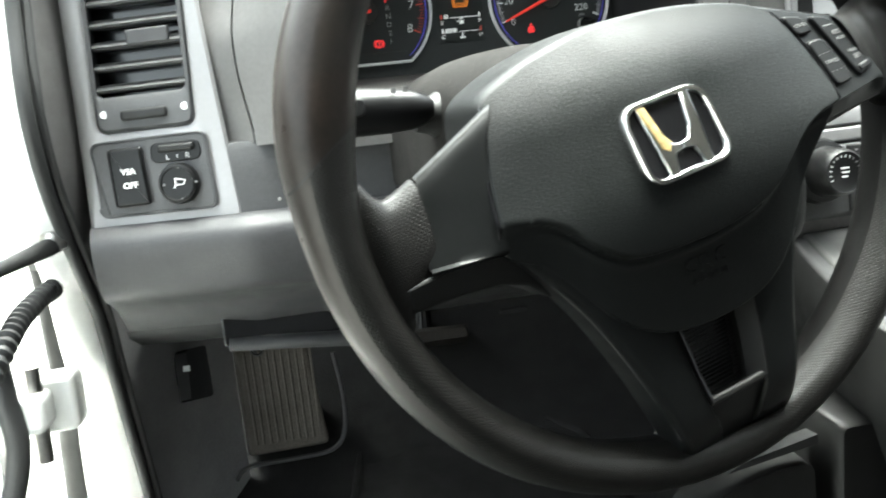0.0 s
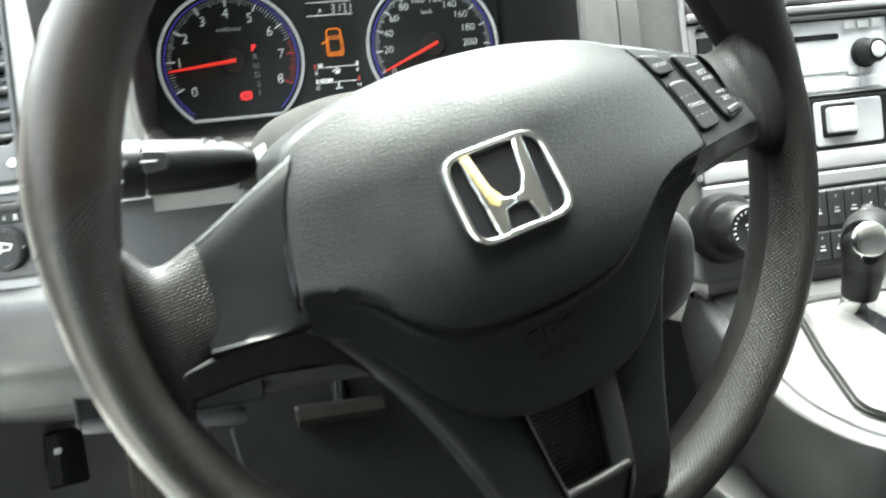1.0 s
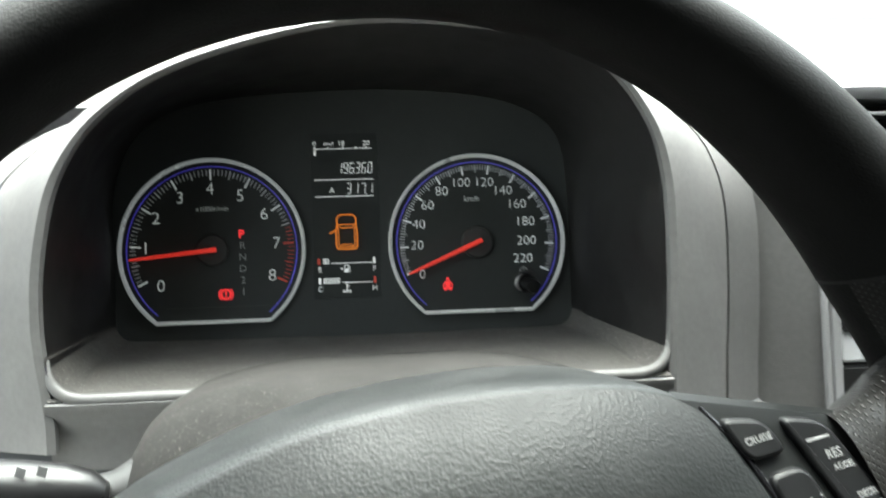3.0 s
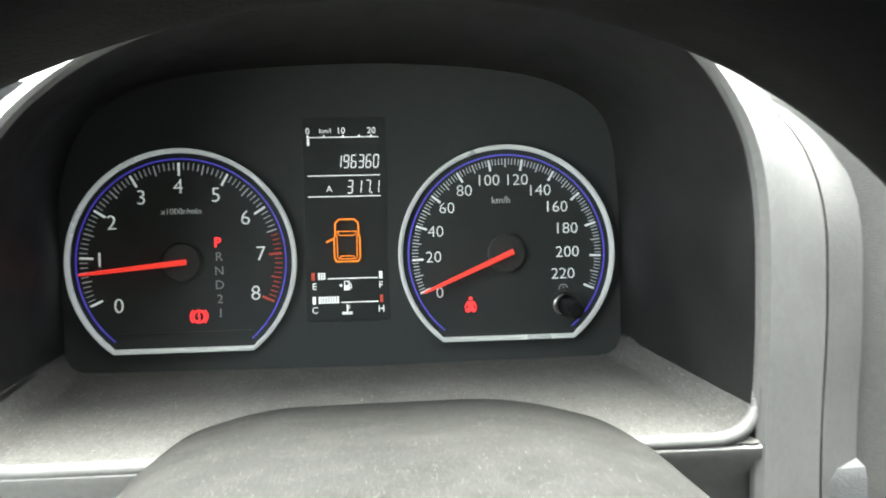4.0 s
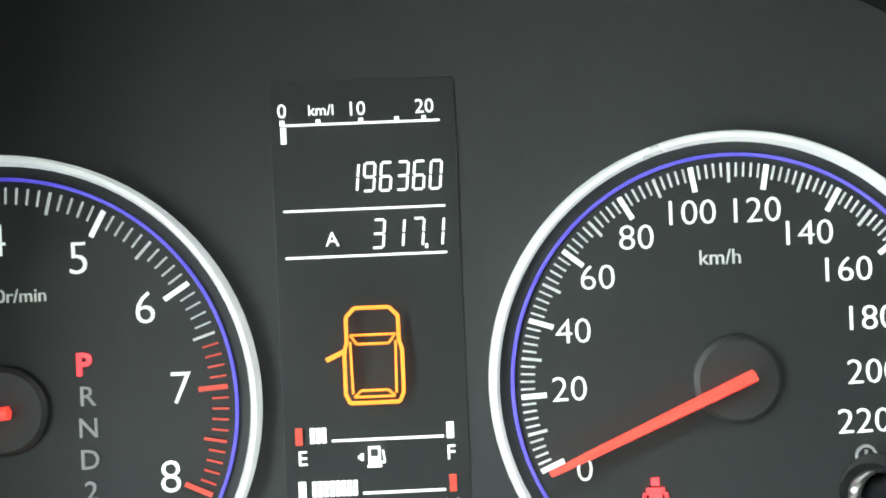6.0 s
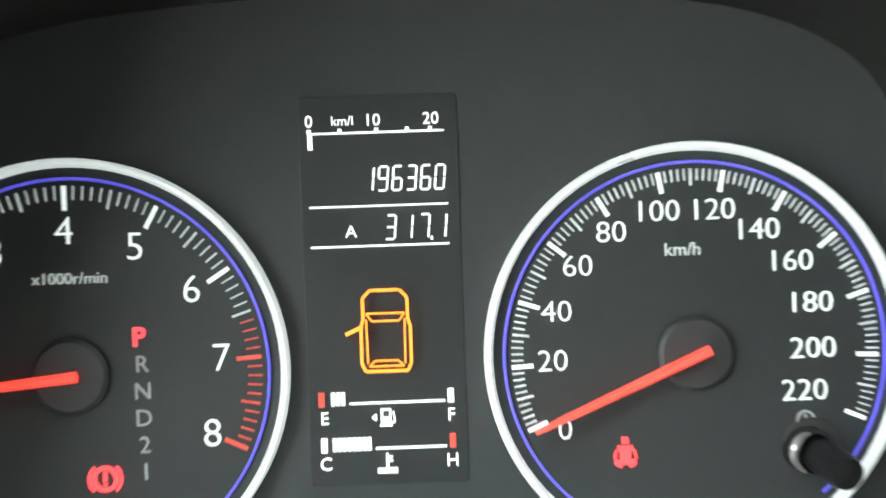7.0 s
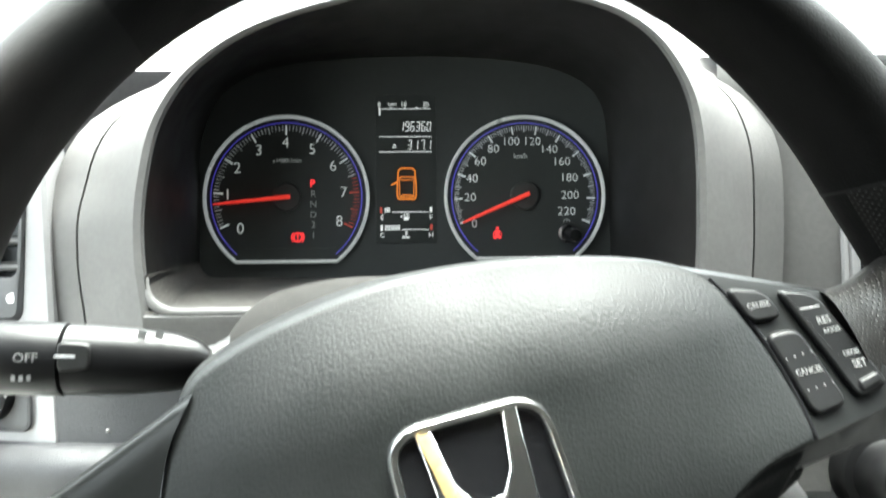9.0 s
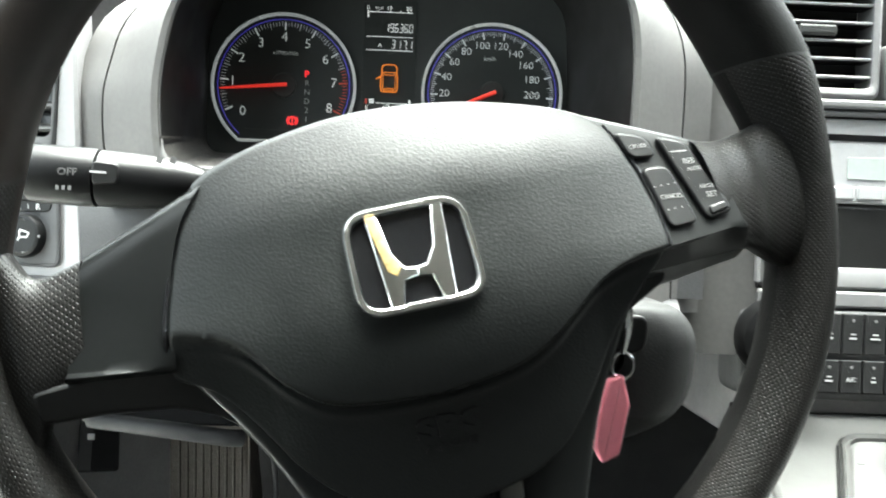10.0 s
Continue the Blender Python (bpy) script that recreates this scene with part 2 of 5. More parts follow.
    for a, b in zip(vs, vs[1:]):
        for i in range(n if closed else n - 1):
            j = (i + 1) % n
            try:
                bm.faces.new((a[i], a[j], b[j], b[i]))
            except ValueError:
                pass
    if cap_first:
        bm.faces.new(vs[0][::-1])
    if cap_last:
        bm.faces.new(vs[-1])
    return vs


def rounded(corners, r, n=5):
    """A closed outline with every corner rounded; r one radius or one per corner."""
    out = []
    m = len(corners)
    for i in range(m):
        p, a, b = (np.array(corners[k % m], float) for k in (i, i - 1, i + 1))
        ri = r[i] if isinstance(r, (list, tuple)) else r
        da, db = a - p, b - p
        la, lb = np.linalg.norm(da), np.linalg.norm(db)
        k = min(ri, la * 0.49, lb * 0.49)
        s, e = p + da / la * k, p + db / lb * k
        for j in range(n + 1):
            f = j / n
            out.append((1 - f) ** 2 * s + 2 * f * (1 - f) * p + f * f * e)
    return out


def shrunk(outline, d):
    """The outline moved inwards by d (outwards if negative)."""
    P = np.array(outline, float)
    area = 0.5 * np.sum(P[:, 0] * np.roll(P[:, 1], -1) - np.roll(P[:, 0], -1) * P[:, 1])
    t = np.roll(P, -1, 0) - np.roll(P, 1, 0)
    n = np.stack([-t[:, 1], t[:, 0]], 1)
    n /= np.linalg.norm(n, axis=1)[:, None] + 1e-9
    return P + n * d * (1 if area > 0 else -1)


def plate(outline, back, front, bevel=0.02, to=None, crown=0.0):
    """A solid plate with rounded front edges: outline in (x, z) of the dash, from depth back to front (towards the driver, smaller y)."""
    put = to or (lambda a, h, b: (a, h, b))
    bm = bmesh.new()
    sgn = 1 if back > front else -1
    rings = [[put(p[0], back, p[1]) for p in outline]]
    for k in range(4):
        a = k / 3 * math.pi / 2
        o = shrunk(outline, bevel * (1 - math.cos(a)))
        h = front + sgn * bevel * (1 - math.sin(a))
        rings.append([put(p[0], h, p[1]) for p in o])
    skin(bm, rings, True, True, True)
    return bm


def wheel_plate(outline, back, front, bevel=0.02, tilt=None):
    """The same in the wheel's frame: outline in its plane, heights towards the driver; tilt(x, y) adds to the height."""
    f = tilt or (lambda x, y: 0.0)
    return plate(outline, -back, -front, bevel, to=lambda a, h, b: (a, b, -h + f(a, b)))


def box(x0, x1, y0, y1, z0, z1, bevel=0.02):
    o = rounded([(x0, z0), (x1, z0), (x1, z1), (x0, z1)], min(bevel * 1.5, (x1 - x0) * 0.3, (z1 - z0) * 0.3), 3)
    return plate(o, y1, y0, min(bevel, (x1 - x0) * 0.3, (z1 - z0) * 0.3))


def tube(points, radius, n=10, ends=True, flat=1.0):
    """A round bar along a line; radius a number or one per point."""
    bm = bmesh.new()
    P = [Vector(p) for p in points]
    rings = []
    up = Vector((0.13, 0.27, 0.95))
    for i, p in enumerate(P):
        d = (P[min(i + 1, len(P) - 1)] - P[max(i - 1, 0)]).normalized()
        a = d.cross(up).normalized()
        b = d.cross(a)
        r = radius[i] if isinstance(radius, (list, tuple)) else radius
        rings.append([p + (a * math.cos(k * math.tau / n) + b * flat * math.sin(k * math.tau / n)) * r for k in range(n)])
    skin(bm, rings, True, ends, ends)
    return bm


def lathe(profile, origin, axis, n=40, cap=True):
    """A turned body: profile of (radius, distance along the axis)."""
    bm = bmesh.new()
    q = Vector(axis).normalized().to_track_quat("Z", "Y")
    rings = [[Vector(origin) + q @ Vector((r * math.cos(k * math.tau / n), r * math.sin(k * math.tau / n), h)) for k in range(n)] for r, h in profile]
    skin(bm, rings, True, cap, cap)
    return bm


def join(*bms):
    out = bms[0]
    for b in bms[1:]:
        me = bpy.data.meshes.new("joined")
        b.to_mesh(me)
        b.free()
        out.from_mesh(me)
        bpy.data.meshes.remove(me)
    return out


def writing(body, size, at, mat, parent, name="lettering", frame_of=None, centre=True, lift=0.004, bold=0.0, squeeze=1.0, slant=0.0, turn=0.0, yaw=0.0, drape=None):
    """Raised print with the built-in font. at: (x, depth, z) on the dash, or (x, y, height) in the wheel's frame."""
    cu = bpy.data.curves.new(name, "FONT")
    cu.body, cu.size = body, size
    cu.align_x, cu.align_y = ("CENTER" if centre else "LEFT"), "CENTER"
    cu.extrude, cu.offset, cu.shear = lift / 2, bold, slant
    cu.resolution_u = 3
    ob = bpy.data.objects.new(name, cu)
    scene.collection.objects.link(ob)
    me = bpy.data.meshes.new_from_object(ob.evaluated_get(bpy.context.evaluated_depsgraph_get()))
    bpy.data.objects.remove(ob)
    bpy.data.curves.remove(cu)
    bm = bmesh.new()
    bm.from_mesh(me)
    bpy.data.meshes.remove(me)
    bm.transform(Matrix.Diagonal((squeeze, 1, 1, 1)))
    if frame_of is None:
        bm.transform(Matrix.Translation(at) @ pose(0, 0, 0, 90, 0, yaw) @ pose(0, 0, 0, 0, 0, turn))
    else:
        bm.transform(Matrix.Translation(at) @ pose(0, 0, 0, 0, 0, turn))
    if drape:
        for v in bm.verts:
            v.co.z += drape(v.co.x, v.co.y) - at[2]
    return part(name, bm, mat, parent, frame_of=frame_of, smooth=0)


def bars(segments, depth, width, mat, parent, name, lift=0.004, to=None):
    """Flat printed strokes on the dash: segments of (x0, z0, x1, z1[, width])."""
    bm = bmesh.new()
    for x0, z0, x1, z1, *w in segments:
        h = (w[0] if w else width) / 2
        d = Vector((x1 - x0, 0, z1 - z0))
        n = Vector((-d.z, 0, d.x)).normalized() * h
        a, b = Vector((x0, depth, z0)), Vector((x1, depth, z1))
        put = to or (lambda p, q, r: (p, q, r))
        lo = [bm.verts.new(put(*p)) for p in (a - n, b - n, b + n, a + n)]
        hi = [bm.verts.new(put(p.x, p.y - lift, p.z)) for p in (a - n, b - n, b + n, a + n)]
        bm.faces.new(hi)
        for i in range(4):
            j = (i + 1) % 4
            bm.faces.new((lo[i], lo[j], hi[j], hi[i]))
    return part(name, bm, mat, parent, smooth=0)


# ---- steering wheel ----
def wheel_slope(x, y):
    """How the emblem leans in the hub: higher towards its lower side."""
    return -0.28 * y + 0.05 * x - 0.02


RIM, TUBE, DEEP, DISH, RIM_X = 1.94, 0.150, 0.235, -0.15, 0.11
wheel = thing("steering_wheel", (-0.56, -2.9, -1.177), "black steering wheel with dimpled grips and a worn rim", "steering wheel")


def shoulder(a):
    """The rim swells above both side spokes."""
    a = a % 360
    right = math.exp(-((a - 18) / (27 if a > 18 else 12)) ** 2) if a < 180 else 0.0
    left = math.exp(-((a - 158) / (30 if a < 158 else 13)) ** 2)
    return 1 + 0.46 * right + 0.34 * left


def rim_piece(a0, a1, s0, s1, n, ns, grow=1.0, uv=False, slant=(0.0, 0.0)):
    """A length of the rim from angle a0 to a1 and round its oval section from s0 to s1 (degrees; section 0 outwards, 90 to the driver).
    slant: degrees by which the first and the last end run ahead on the outer side."""
    bm = bmesh.new()
    layer = bm.loops.layers.uv.new("UVMap") if uv else None
    rows = []
    for i in range(n + 1):
        row = []
        for k in range(ns + 1):
            s = radians(s0 + (s1 - s0) * k / ns)
            a = radians(a0 + (a1 - a0) * i / n + (slant[0] * (1 - i / n) + slant[1] * i / n) * math.cos(s))
            fat = grow * shoulder(math.degrees(a))
            r = RIM + TUBE * fat * math.cos(s)
            row.append((bm.verts.new((RIM_X + r * math.cos(a), r * math.sin(a), DISH - 0.028 * r * math.cos(a) + DEEP * (grow * 0.6 + fat * 0.4) * math.sin(s))), (RIM * U * a, (TUBE + DEEP) / 2 * U * s)))
        rows.append(row)
    for p, q in zip(rows, rows[1:]):
        for k in range(ns):
            f = bm.faces.new((p[k][0], p[k + 1][0], q[k + 1][0], q[k][0]))
            if layer:
                for loop, c in zip(f.loops, (p[k][1], p[k + 1][1], q[k + 1][1], q[k][1])):
                    loop[layer].uv = ((c[0] + c[1]) * 0.72, (c[0] - c[1]) * 0.72)
    return bm


SEAM_R, SEAM_L, SLANT_R, SLANT_L = 16.5, 164.5, -2.2, 5.0
rim = part("rim", rim_piece(SEAM_R, 118, 0, 360, 70, 28, slant=(SLANT_R, 0)), "rim", wheel, "smooth black upper rim", WHEEL)
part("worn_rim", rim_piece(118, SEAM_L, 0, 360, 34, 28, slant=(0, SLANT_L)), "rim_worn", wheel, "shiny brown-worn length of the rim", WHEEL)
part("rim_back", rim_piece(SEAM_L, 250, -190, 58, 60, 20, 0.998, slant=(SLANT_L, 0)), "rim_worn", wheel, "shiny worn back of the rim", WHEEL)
part("rim_back", rim_piece(250, 360 + SEAM_R, -190, 22, 80, 16, 0.995, slant=(0, SLANT_R)), "rim", wheel, "smooth black back of the rim", WHEEL)
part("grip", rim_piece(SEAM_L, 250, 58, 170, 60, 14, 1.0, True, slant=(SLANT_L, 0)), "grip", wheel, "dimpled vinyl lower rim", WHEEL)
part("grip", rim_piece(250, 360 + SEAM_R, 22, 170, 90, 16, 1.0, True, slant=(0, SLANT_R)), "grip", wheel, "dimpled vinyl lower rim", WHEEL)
for a, lean in ((SEAM_R, SLANT_R), (SEAM_L, SLANT_L)):
    part("rim_seam", rim_piece(a - 0.22, a + 0.22, 0, 360, 1, 28, 1.008, slant=(lean, lean)), "black", rim, frame_of=WHEEL)
part("mould_line", rim_piece(140, 250, -6, 6, 80, 4, 1.012), "worn_edge", rim, "pale worn mould line on the outer rim", WHEEL)
part("mould_line", rim_piece(250, 385, -7, 7, 90, 4, 1.012), "rim", rim, "raised mould line on the outer rim", WHEEL)


def horn(side):
    """The dimpled flare where a side spoke runs into the rim, wide at the rim and hollowed above and below."""
    bm = bmesh.new()
    layer = bm.loops.layers.uv.new("UVMap")
    #       x      top    low    height  half thickness
    if side > 0:
        secs = [(1.93, 0.30, -0.52, -0.15, 0.09), (1.85, 0.29, -0.50, -0.14, 0.125), (1.77, 0.270, -0.46, -0.145, 0.145), (1.71, 0.248, -0.42, -0.128, 0.152), (1.66, 0.234, -0.375, -0.102, 0.158),
                (1.60, 0.225, -0.33, -0.045, 0.160), (1.53, 0.220, -0.295, 0.010, 0.145), (1.46, 0.226, -0.275, 0.070, 0.130), (1.38, 0.240, -0.255, 0.120, 0.116)]
    else:
        secs = [(1.93, 0.54, -0.80, -0.100, 0.10), (1.85, 0.50, -0.74, -0.095, 0.13), (1.77, 0.43, -0.64, -0.090, 0.150), (1.71, 0.355, -0.53, -0.080, 0.158), (1.66, 0.285, -0.43, -0.065, 0.150),
                (1.60, 0.215, -0.355, -0.045, 0.128), (1.53, 0.195, -0.305, -0.040, 0.118), (1.46, 0.210, -0.275, -0.045, 0.118), (1.38, 0.240, -0.255, -0.045, 0.112)]
    n = 44
    rows = []
    for x, hi, lo, h, t in curve_through(secs, 26):
        row = []
        for k in range(n + 1):
            a = k / n * math.tau
            cx, cz = math.cos(a), math.sin(a)
            y = (hi + lo) / 2 + (hi - lo) / 2 * math.copysign(abs(cx) ** 0.95, cx)
            z = h - 0.17 * y * max(0.0, min(1.0, (1.76 - x) * 3.2)) + t * math.copysign(abs(cz) ** 0.75, cz)
            shift = 0.55 * max(0.0, (1.55 - x)) * (-y)
            row.append((bm.verts.new((side * (x + shift) + RIM_X * max(0.0, min(1.0, (x - 1.5) * 3)), y, z)), (x * U, (y if cz > 0 else -y) * U)))
        rows.append(row)
    for p, q in zip(rows, rows[1:]):
        for k in range(n):
            f = bm.faces.new((p[k][0], p[k + 1][0], q[k + 1][0], q[k][0]))
            for loop, c in zip(f.loops, (p[k][1], p[k + 1][1], q[k + 1][1], q[k][1])):
                loop[layer].uv = ((c[0] + c[1]) * 0.72, (c[0] - c[1]) * 0.72)
    return bm


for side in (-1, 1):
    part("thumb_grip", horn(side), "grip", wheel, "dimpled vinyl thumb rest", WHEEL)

# airbag cover: a domed panel with a stepped crease below the emblem
PAD = [(-0.855, 0.465), (-0.67, 0.552), (-0.45, 0.605), (-0.2, 0.640), (0.05, 0.640), (0.4, 0.600), (0.77, 0.505), (0.960, 0.393), (1.025, 0.21), (1.062, 0.04), (1.075, -0.10), (1.058, -0.20),
       (0.93, -0.345), (0.79, -0.50), (0.65, -0.72), (0.49, -0.92), (0.31, -1.035), (0.09, -1.08), (-0.12, -1.08), (-0.32, -1.04), (-0.50, -0.94), (-0.66, -0.77), (-0.80, -0.56), (-0.93, -0.40), (-1.045, -0.33), (-1.075, -0.27), (-1.05, -0.08), (-1.005, 0.10), (-0.935, 0.30)]
CREASE = [(-1.12, -0.13), (-1.0, -0.145), (-0.86, -0.185), (-0.76, -0.26), (-0.66, -0.38), (-0.54, -0.485), (-0.42, -0.535), (-0.2, -0.562), (0.06, -0.562), (0.31, -0.522), (0.47, -0.445), (0.60, -0.345), (0.72, -0.262), (0.88, -0.208), (1.12, -0.185)]


FOLD = np.array(curve_through(CREASE, 120))


def pad_height(x, y):
    yc = np.interp(x, FOLD[:, 0], FOLD[:, 1])
    b = max(y, yc)
    h = 0.33 - 0.28 * b - 0.55 * max(0.0, -b - 0.1) ** 2 - (0.14 + 0.14 * b) * x * x + 0.07 * x - 0.85 * max(0.0, b - 0.20) ** 2
    below = yc - y
    if below > 0:
        fade = max(0.0, min(1.0, 0.25 + (x + 1.04) / 0.45, 0.35 + (1.02 - x) / 0.45))
        step = min(1.0, below / 0.028)
        h -= fade * 0.105 * step * step * (3 - 2 * step) + 0.13 * max(0.0, below - 0.02) + 0.06 * max(0.0, below - 0.25) ** 2
        h += fade * 0.016 * math.exp(-((below - 0.055) / 0.022) ** 2)
    return h


def pad_mesh():
    bm = bmesh.new()
    edge = curve_through(PAD, 260, True)
    mid = np.array((0.0, -0.25))
    rings = []
    for k in [0.0, 0.004, 0.009, 0.015] + list(np.linspace(0.025, 1, 96)):
        f = 1 - (1 - k) ** 1.15
        ring = []
        for p in edge:
            q = mid + (p - mid) * (1 - f * 0.995)
            drop = max(0.0, 1 - f / 0.016)
            ring.append((q[0], q[1], pad_height(q[0], q[1]) - 0.018 * drop ** 2))
        rings.append(ring)
    skirt = []
    for z, dy in ((-0.55, 0.022), (-0.40, 0.020), (-0.22, 0.014), (-0.08, 0.006)):
        ring = []
        for p in edge:
            top = max(0.0, min(1.0, (p[1] - 0.28) / 0.18))
            low = pad_height(p[0], p[1])
            ring.append((p[0] * (0.985 + 0.015 * top), p[1] * (0.985 + 0.015 * top) + dy * top, (low + z) * (1 - top) + (min(low - 0.03, low * 0.35 + z * 1.0 + 0.05)) * top))
        skirt.append(ring)
    skin(bm, skirt + rings, True, False, True)
    return bm


airbag = part("airbag_cover", pad_mesh(), "pad", wheel, "grained dark grey airbag cover with a stepped crease", WHEEL, smooth=75)
writing("SRS", 0.120, (-0.02, -0.735, 0.3), "pad", airbag, "moulded_lettering", WHEEL, squeeze=1.5, bold=0.006, lift=0.024, drape=pad_height)
writing("AIRBAG", 0.050, (-0.02, -0.820, 0.3), "pad", airbag, "moulded_lettering", WHEEL, squeeze=1.35, lift=0.014, drape=pad_height)

# emblem
emblem = part("emblem", wheel_plate(rounded([(-0.303, -0.205), (0.222, -0.205), (0.212, 0.203), (-0.303, 0.203)], [0.11, 0.11, 0.12, 0.12], 8), 0.27, 0.352, 0.012, wheel_slope),
              "emblem_back", wheel, "black and chrome emblem with one yellowed bar", WHEEL)
ring_o = rounded([(-0.313, -0.222), (0.227, -0.222), (0.215, 0.213), (-0.308, 0.213)], [0.12, 0.12, 0.13, 0.13], 9)


def ring_plate(outer, width, back, front, f):
    bm = bmesh.new()
    rings = []
    for d, h in ((0, back), (0, front - 0.012), (width * 0.25, front), (width * 0.75, front), (width, front - 0.012), (width, back)):
        rings.append([(p[0], p[1], h + f(p[0], p[1])) for p in shrunk(outer, d)])
    skin(bm, rings, True)
    return bm


part("emblem_ring", ring_plate(ring_o, 0.034, 0.32, 0.378, wheel_slope), "chrome", emblem, "chrome ring", WHEEL)


def emblem_bar(side):
    xm = -0.044
    o = [(xm + side * 0.165, 0.190), (xm + side * 0.112, 0.190), (xm + side * 0.085, 0.02), (xm + side * 0.045, -0.045), (xm, -0.052), (xm, -0.088), (xm + side * 0.055, -0.098),
         (xm + side * 0.082, -0.20), (xm + side * 0.135, -0.20)]
    return wheel_plate(o if side < 0 else o[::-1], 0.33, 0.374, 0.010, wheel_slope)


part("emblem_bar", emblem_bar(1), "chrome", emblem, "chrome bar", WHEEL)
part("emblem_bar", emblem_bar(-1), "chrome", emblem, "chrome bar", WHEEL)
xm = -0.044
part("emblem_film", wheel_plate([(xm - 0.162, 0.178), (xm - 0.118, 0.178), (xm - 0.090, 0.02), (xm - 0.055, -0.035), (xm - 0.085, -0.075), (xm - 0.12, -0.05)][::-1], 0.36, 0.379, 0.004, wheel_slope),
     "yellow", emblem, "yellowed lacquer patch", WHEEL)


# side spokes: smooth panels between the cover and the thumb rests
def spoke_panel(side, base, inner, outer, facets, fold, deep, lean_by=0.20):
    """A panel between two edges (top to bottom), folded back along its top, then facets below: (inner end, outer end, heights)."""
    inner, outer = curve_through(inner, 16), curve_through(outer, 16)
    bm = bmesh.new()
    rings = []
    for j in range(11):
        f = j / 10
        at = lambda p, q: np.array(p) * (1 - f) + np.array(q) * f
        row = []
        top = at(inner[0], outer[0])
        row.append((top[0], top[1] - 0.02, -0.12))
        for k in range(16):
            p, g = at(inner[k], outer[k]), k / 15
            lean = min(1.0, g / fold)
            h = base - 0.045 * f - lean_by * p[1] - deep * (1 - lean) - (0.03 * (1 - g / 0.1) ** 2 if g < 0.1 else 0)
            row.append((p[0], p[1], h))
        for p, q, h in facets:
            m = at(p, q)
            row.append((m[0], m[1], h))
        rings.append([(side * x, y, z) for x, y, z in row])
    skin(bm, rings, False)
    return bm


part("spoke_panel", spoke_panel(-1, 0.095, [(0.82, 0.46), (0.935, 0.30), (1.01, 0.08), (1.05, -0.25)], [(1.345, 0.245), (1.395, 0.09), (1.44, -0.06), (1.47, -0.20)],
                                [((1.05, -0.265), (1.475, -0.212), 0.135), ((1.055, -0.285), (1.48, -0.232), 0.115), ((1.06, -0.34), (1.49, -0.29), -0.16)], 0.24, 0.03),
     "spoke", wheel, "smooth satin black spoke panel", WHEEL, smooth=50)
switch_plate = part("switch_plate", spoke_panel(1, 0.240, [(0.905, 0.445), (0.965, 0.26), (1.03, 0.03), (1.03, -0.20)], [(1.40, 0.238), (1.425, 0.11), (1.45, -0.02), (1.47, -0.17)],
                                                [((1.03, -0.215), (1.475, -0.19), 0.265), ((1.01, -0.30), (1.48, -0.285), 0.20), ((0.95, -0.40), (1.53, -0.345), 0.0), ((0.90, -0.45), (1.56, -0.37), -0.16)], 0.16, 0.0, 0.40),
                    "spoke", wheel, "smooth black spoke plate with cruise switches", WHEEL, smooth=25)


def button_height(x, y):
    return 0.072 - 0.40 * y - 0.09 * (x - 0.95)


for corners, words in (
    ([(0.993, 0.343), (1.130, 0.300), (1.162, 0.197), (1.028, 0.207)], (("CRUISE", 0.028, 1.082, 0.258),)),
    ([(1.060, 0.160), (1.190, 0.149), (1.240, -0.120), (1.098, -0.126)], (("CANCEL", 0.028, 1.152, 0.012),)),
    ([(1.182, 0.290), (1.318, 0.240), (1.428, -0.103), (1.288, -0.126), (1.240, 0.06)], (("RES", 0.036, 1.296, 0.150), ("ACCEL", 0.024, 1.310, 0.112), ("DECEL", 0.024, 1.340, 0.025), ("SET", 0.036, 1.348, -0.015))),
):
    b = part("switch", wheel_plate(rounded(corners[::-1], 0.042, 5), 0.02, 0.196, 0.012, button_height), "button", switch_plate, "black cruise switch", WHEEL)
    for word, size, x, y in words:
        writing(word, size, (x, y, 0.190 + button_height(x, y)), "print_grey", b, "print", WHEEL, turn=-4, drape=lambda p, q: 0.1975 + button_height(p, q))
    if len(words) == 4:
        part("thumb_rib", wheel_plate(rounded([(1.306, -0.100), (1.403, -0.086), (1.390, -0.053), (1.308, -0.063)], 0.012, 3), 0.17, 0.208, 0.008, button_height), "button", b, "raised rib", WHEEL)
        part("print_line", wheel_plate([(1.228, 0.202), (1.308, 0.195), (1.308, 0.202), (1.228, 0.209)], 0.17, 0.198, 0.001, button_height), "print_grey", b, frame_of=WHEEL, smooth=0)
    if len(words) == 1 and words[0][0] == "CANCEL":
        for dy in (0.055, -0.055):
            for i in range(4):
                x, y = words[0][2] - 0.05 + i * 0.034 + (0.012 if dy < 0 else -0.012), words[0][3] + dy
                part("print_dot", wheel_plate([(x - 0.003, y - 0.003), (x + 0.003, y - 0.003), (x + 0.003, y + 0.003), (x - 0.003, y + 0.003)], 0.170, 0.1985, 0.001, button_height), "print_grey", b, frame_of=WHEEL, smooth=0)

# dark grooves between the cover and the side spokes
for name_side, line in ((-1, [(0.862, 0.445), (0.950, 0.29), (1.02, 0.08), (1.065, -0.10), (1.085, -0.28)]), (1, [(0.965, 0.38), (1.035, 0.21), (1.07, 0.03), (1.07, -0.19)])):
    part("groove", tube([(name_side * p[0], p[1], pad_height(name_side * p[0], p[1]) - 0.010) for p in curve_through(line, 24)], 0.011, 8), "emblem_back", wheel, "dark groove beside the cover", WHEEL)

# webs that join the side spokes to the lower legs
def web_fall(x, y):
    return -0.55 * max(0.0, -0.31 - y)


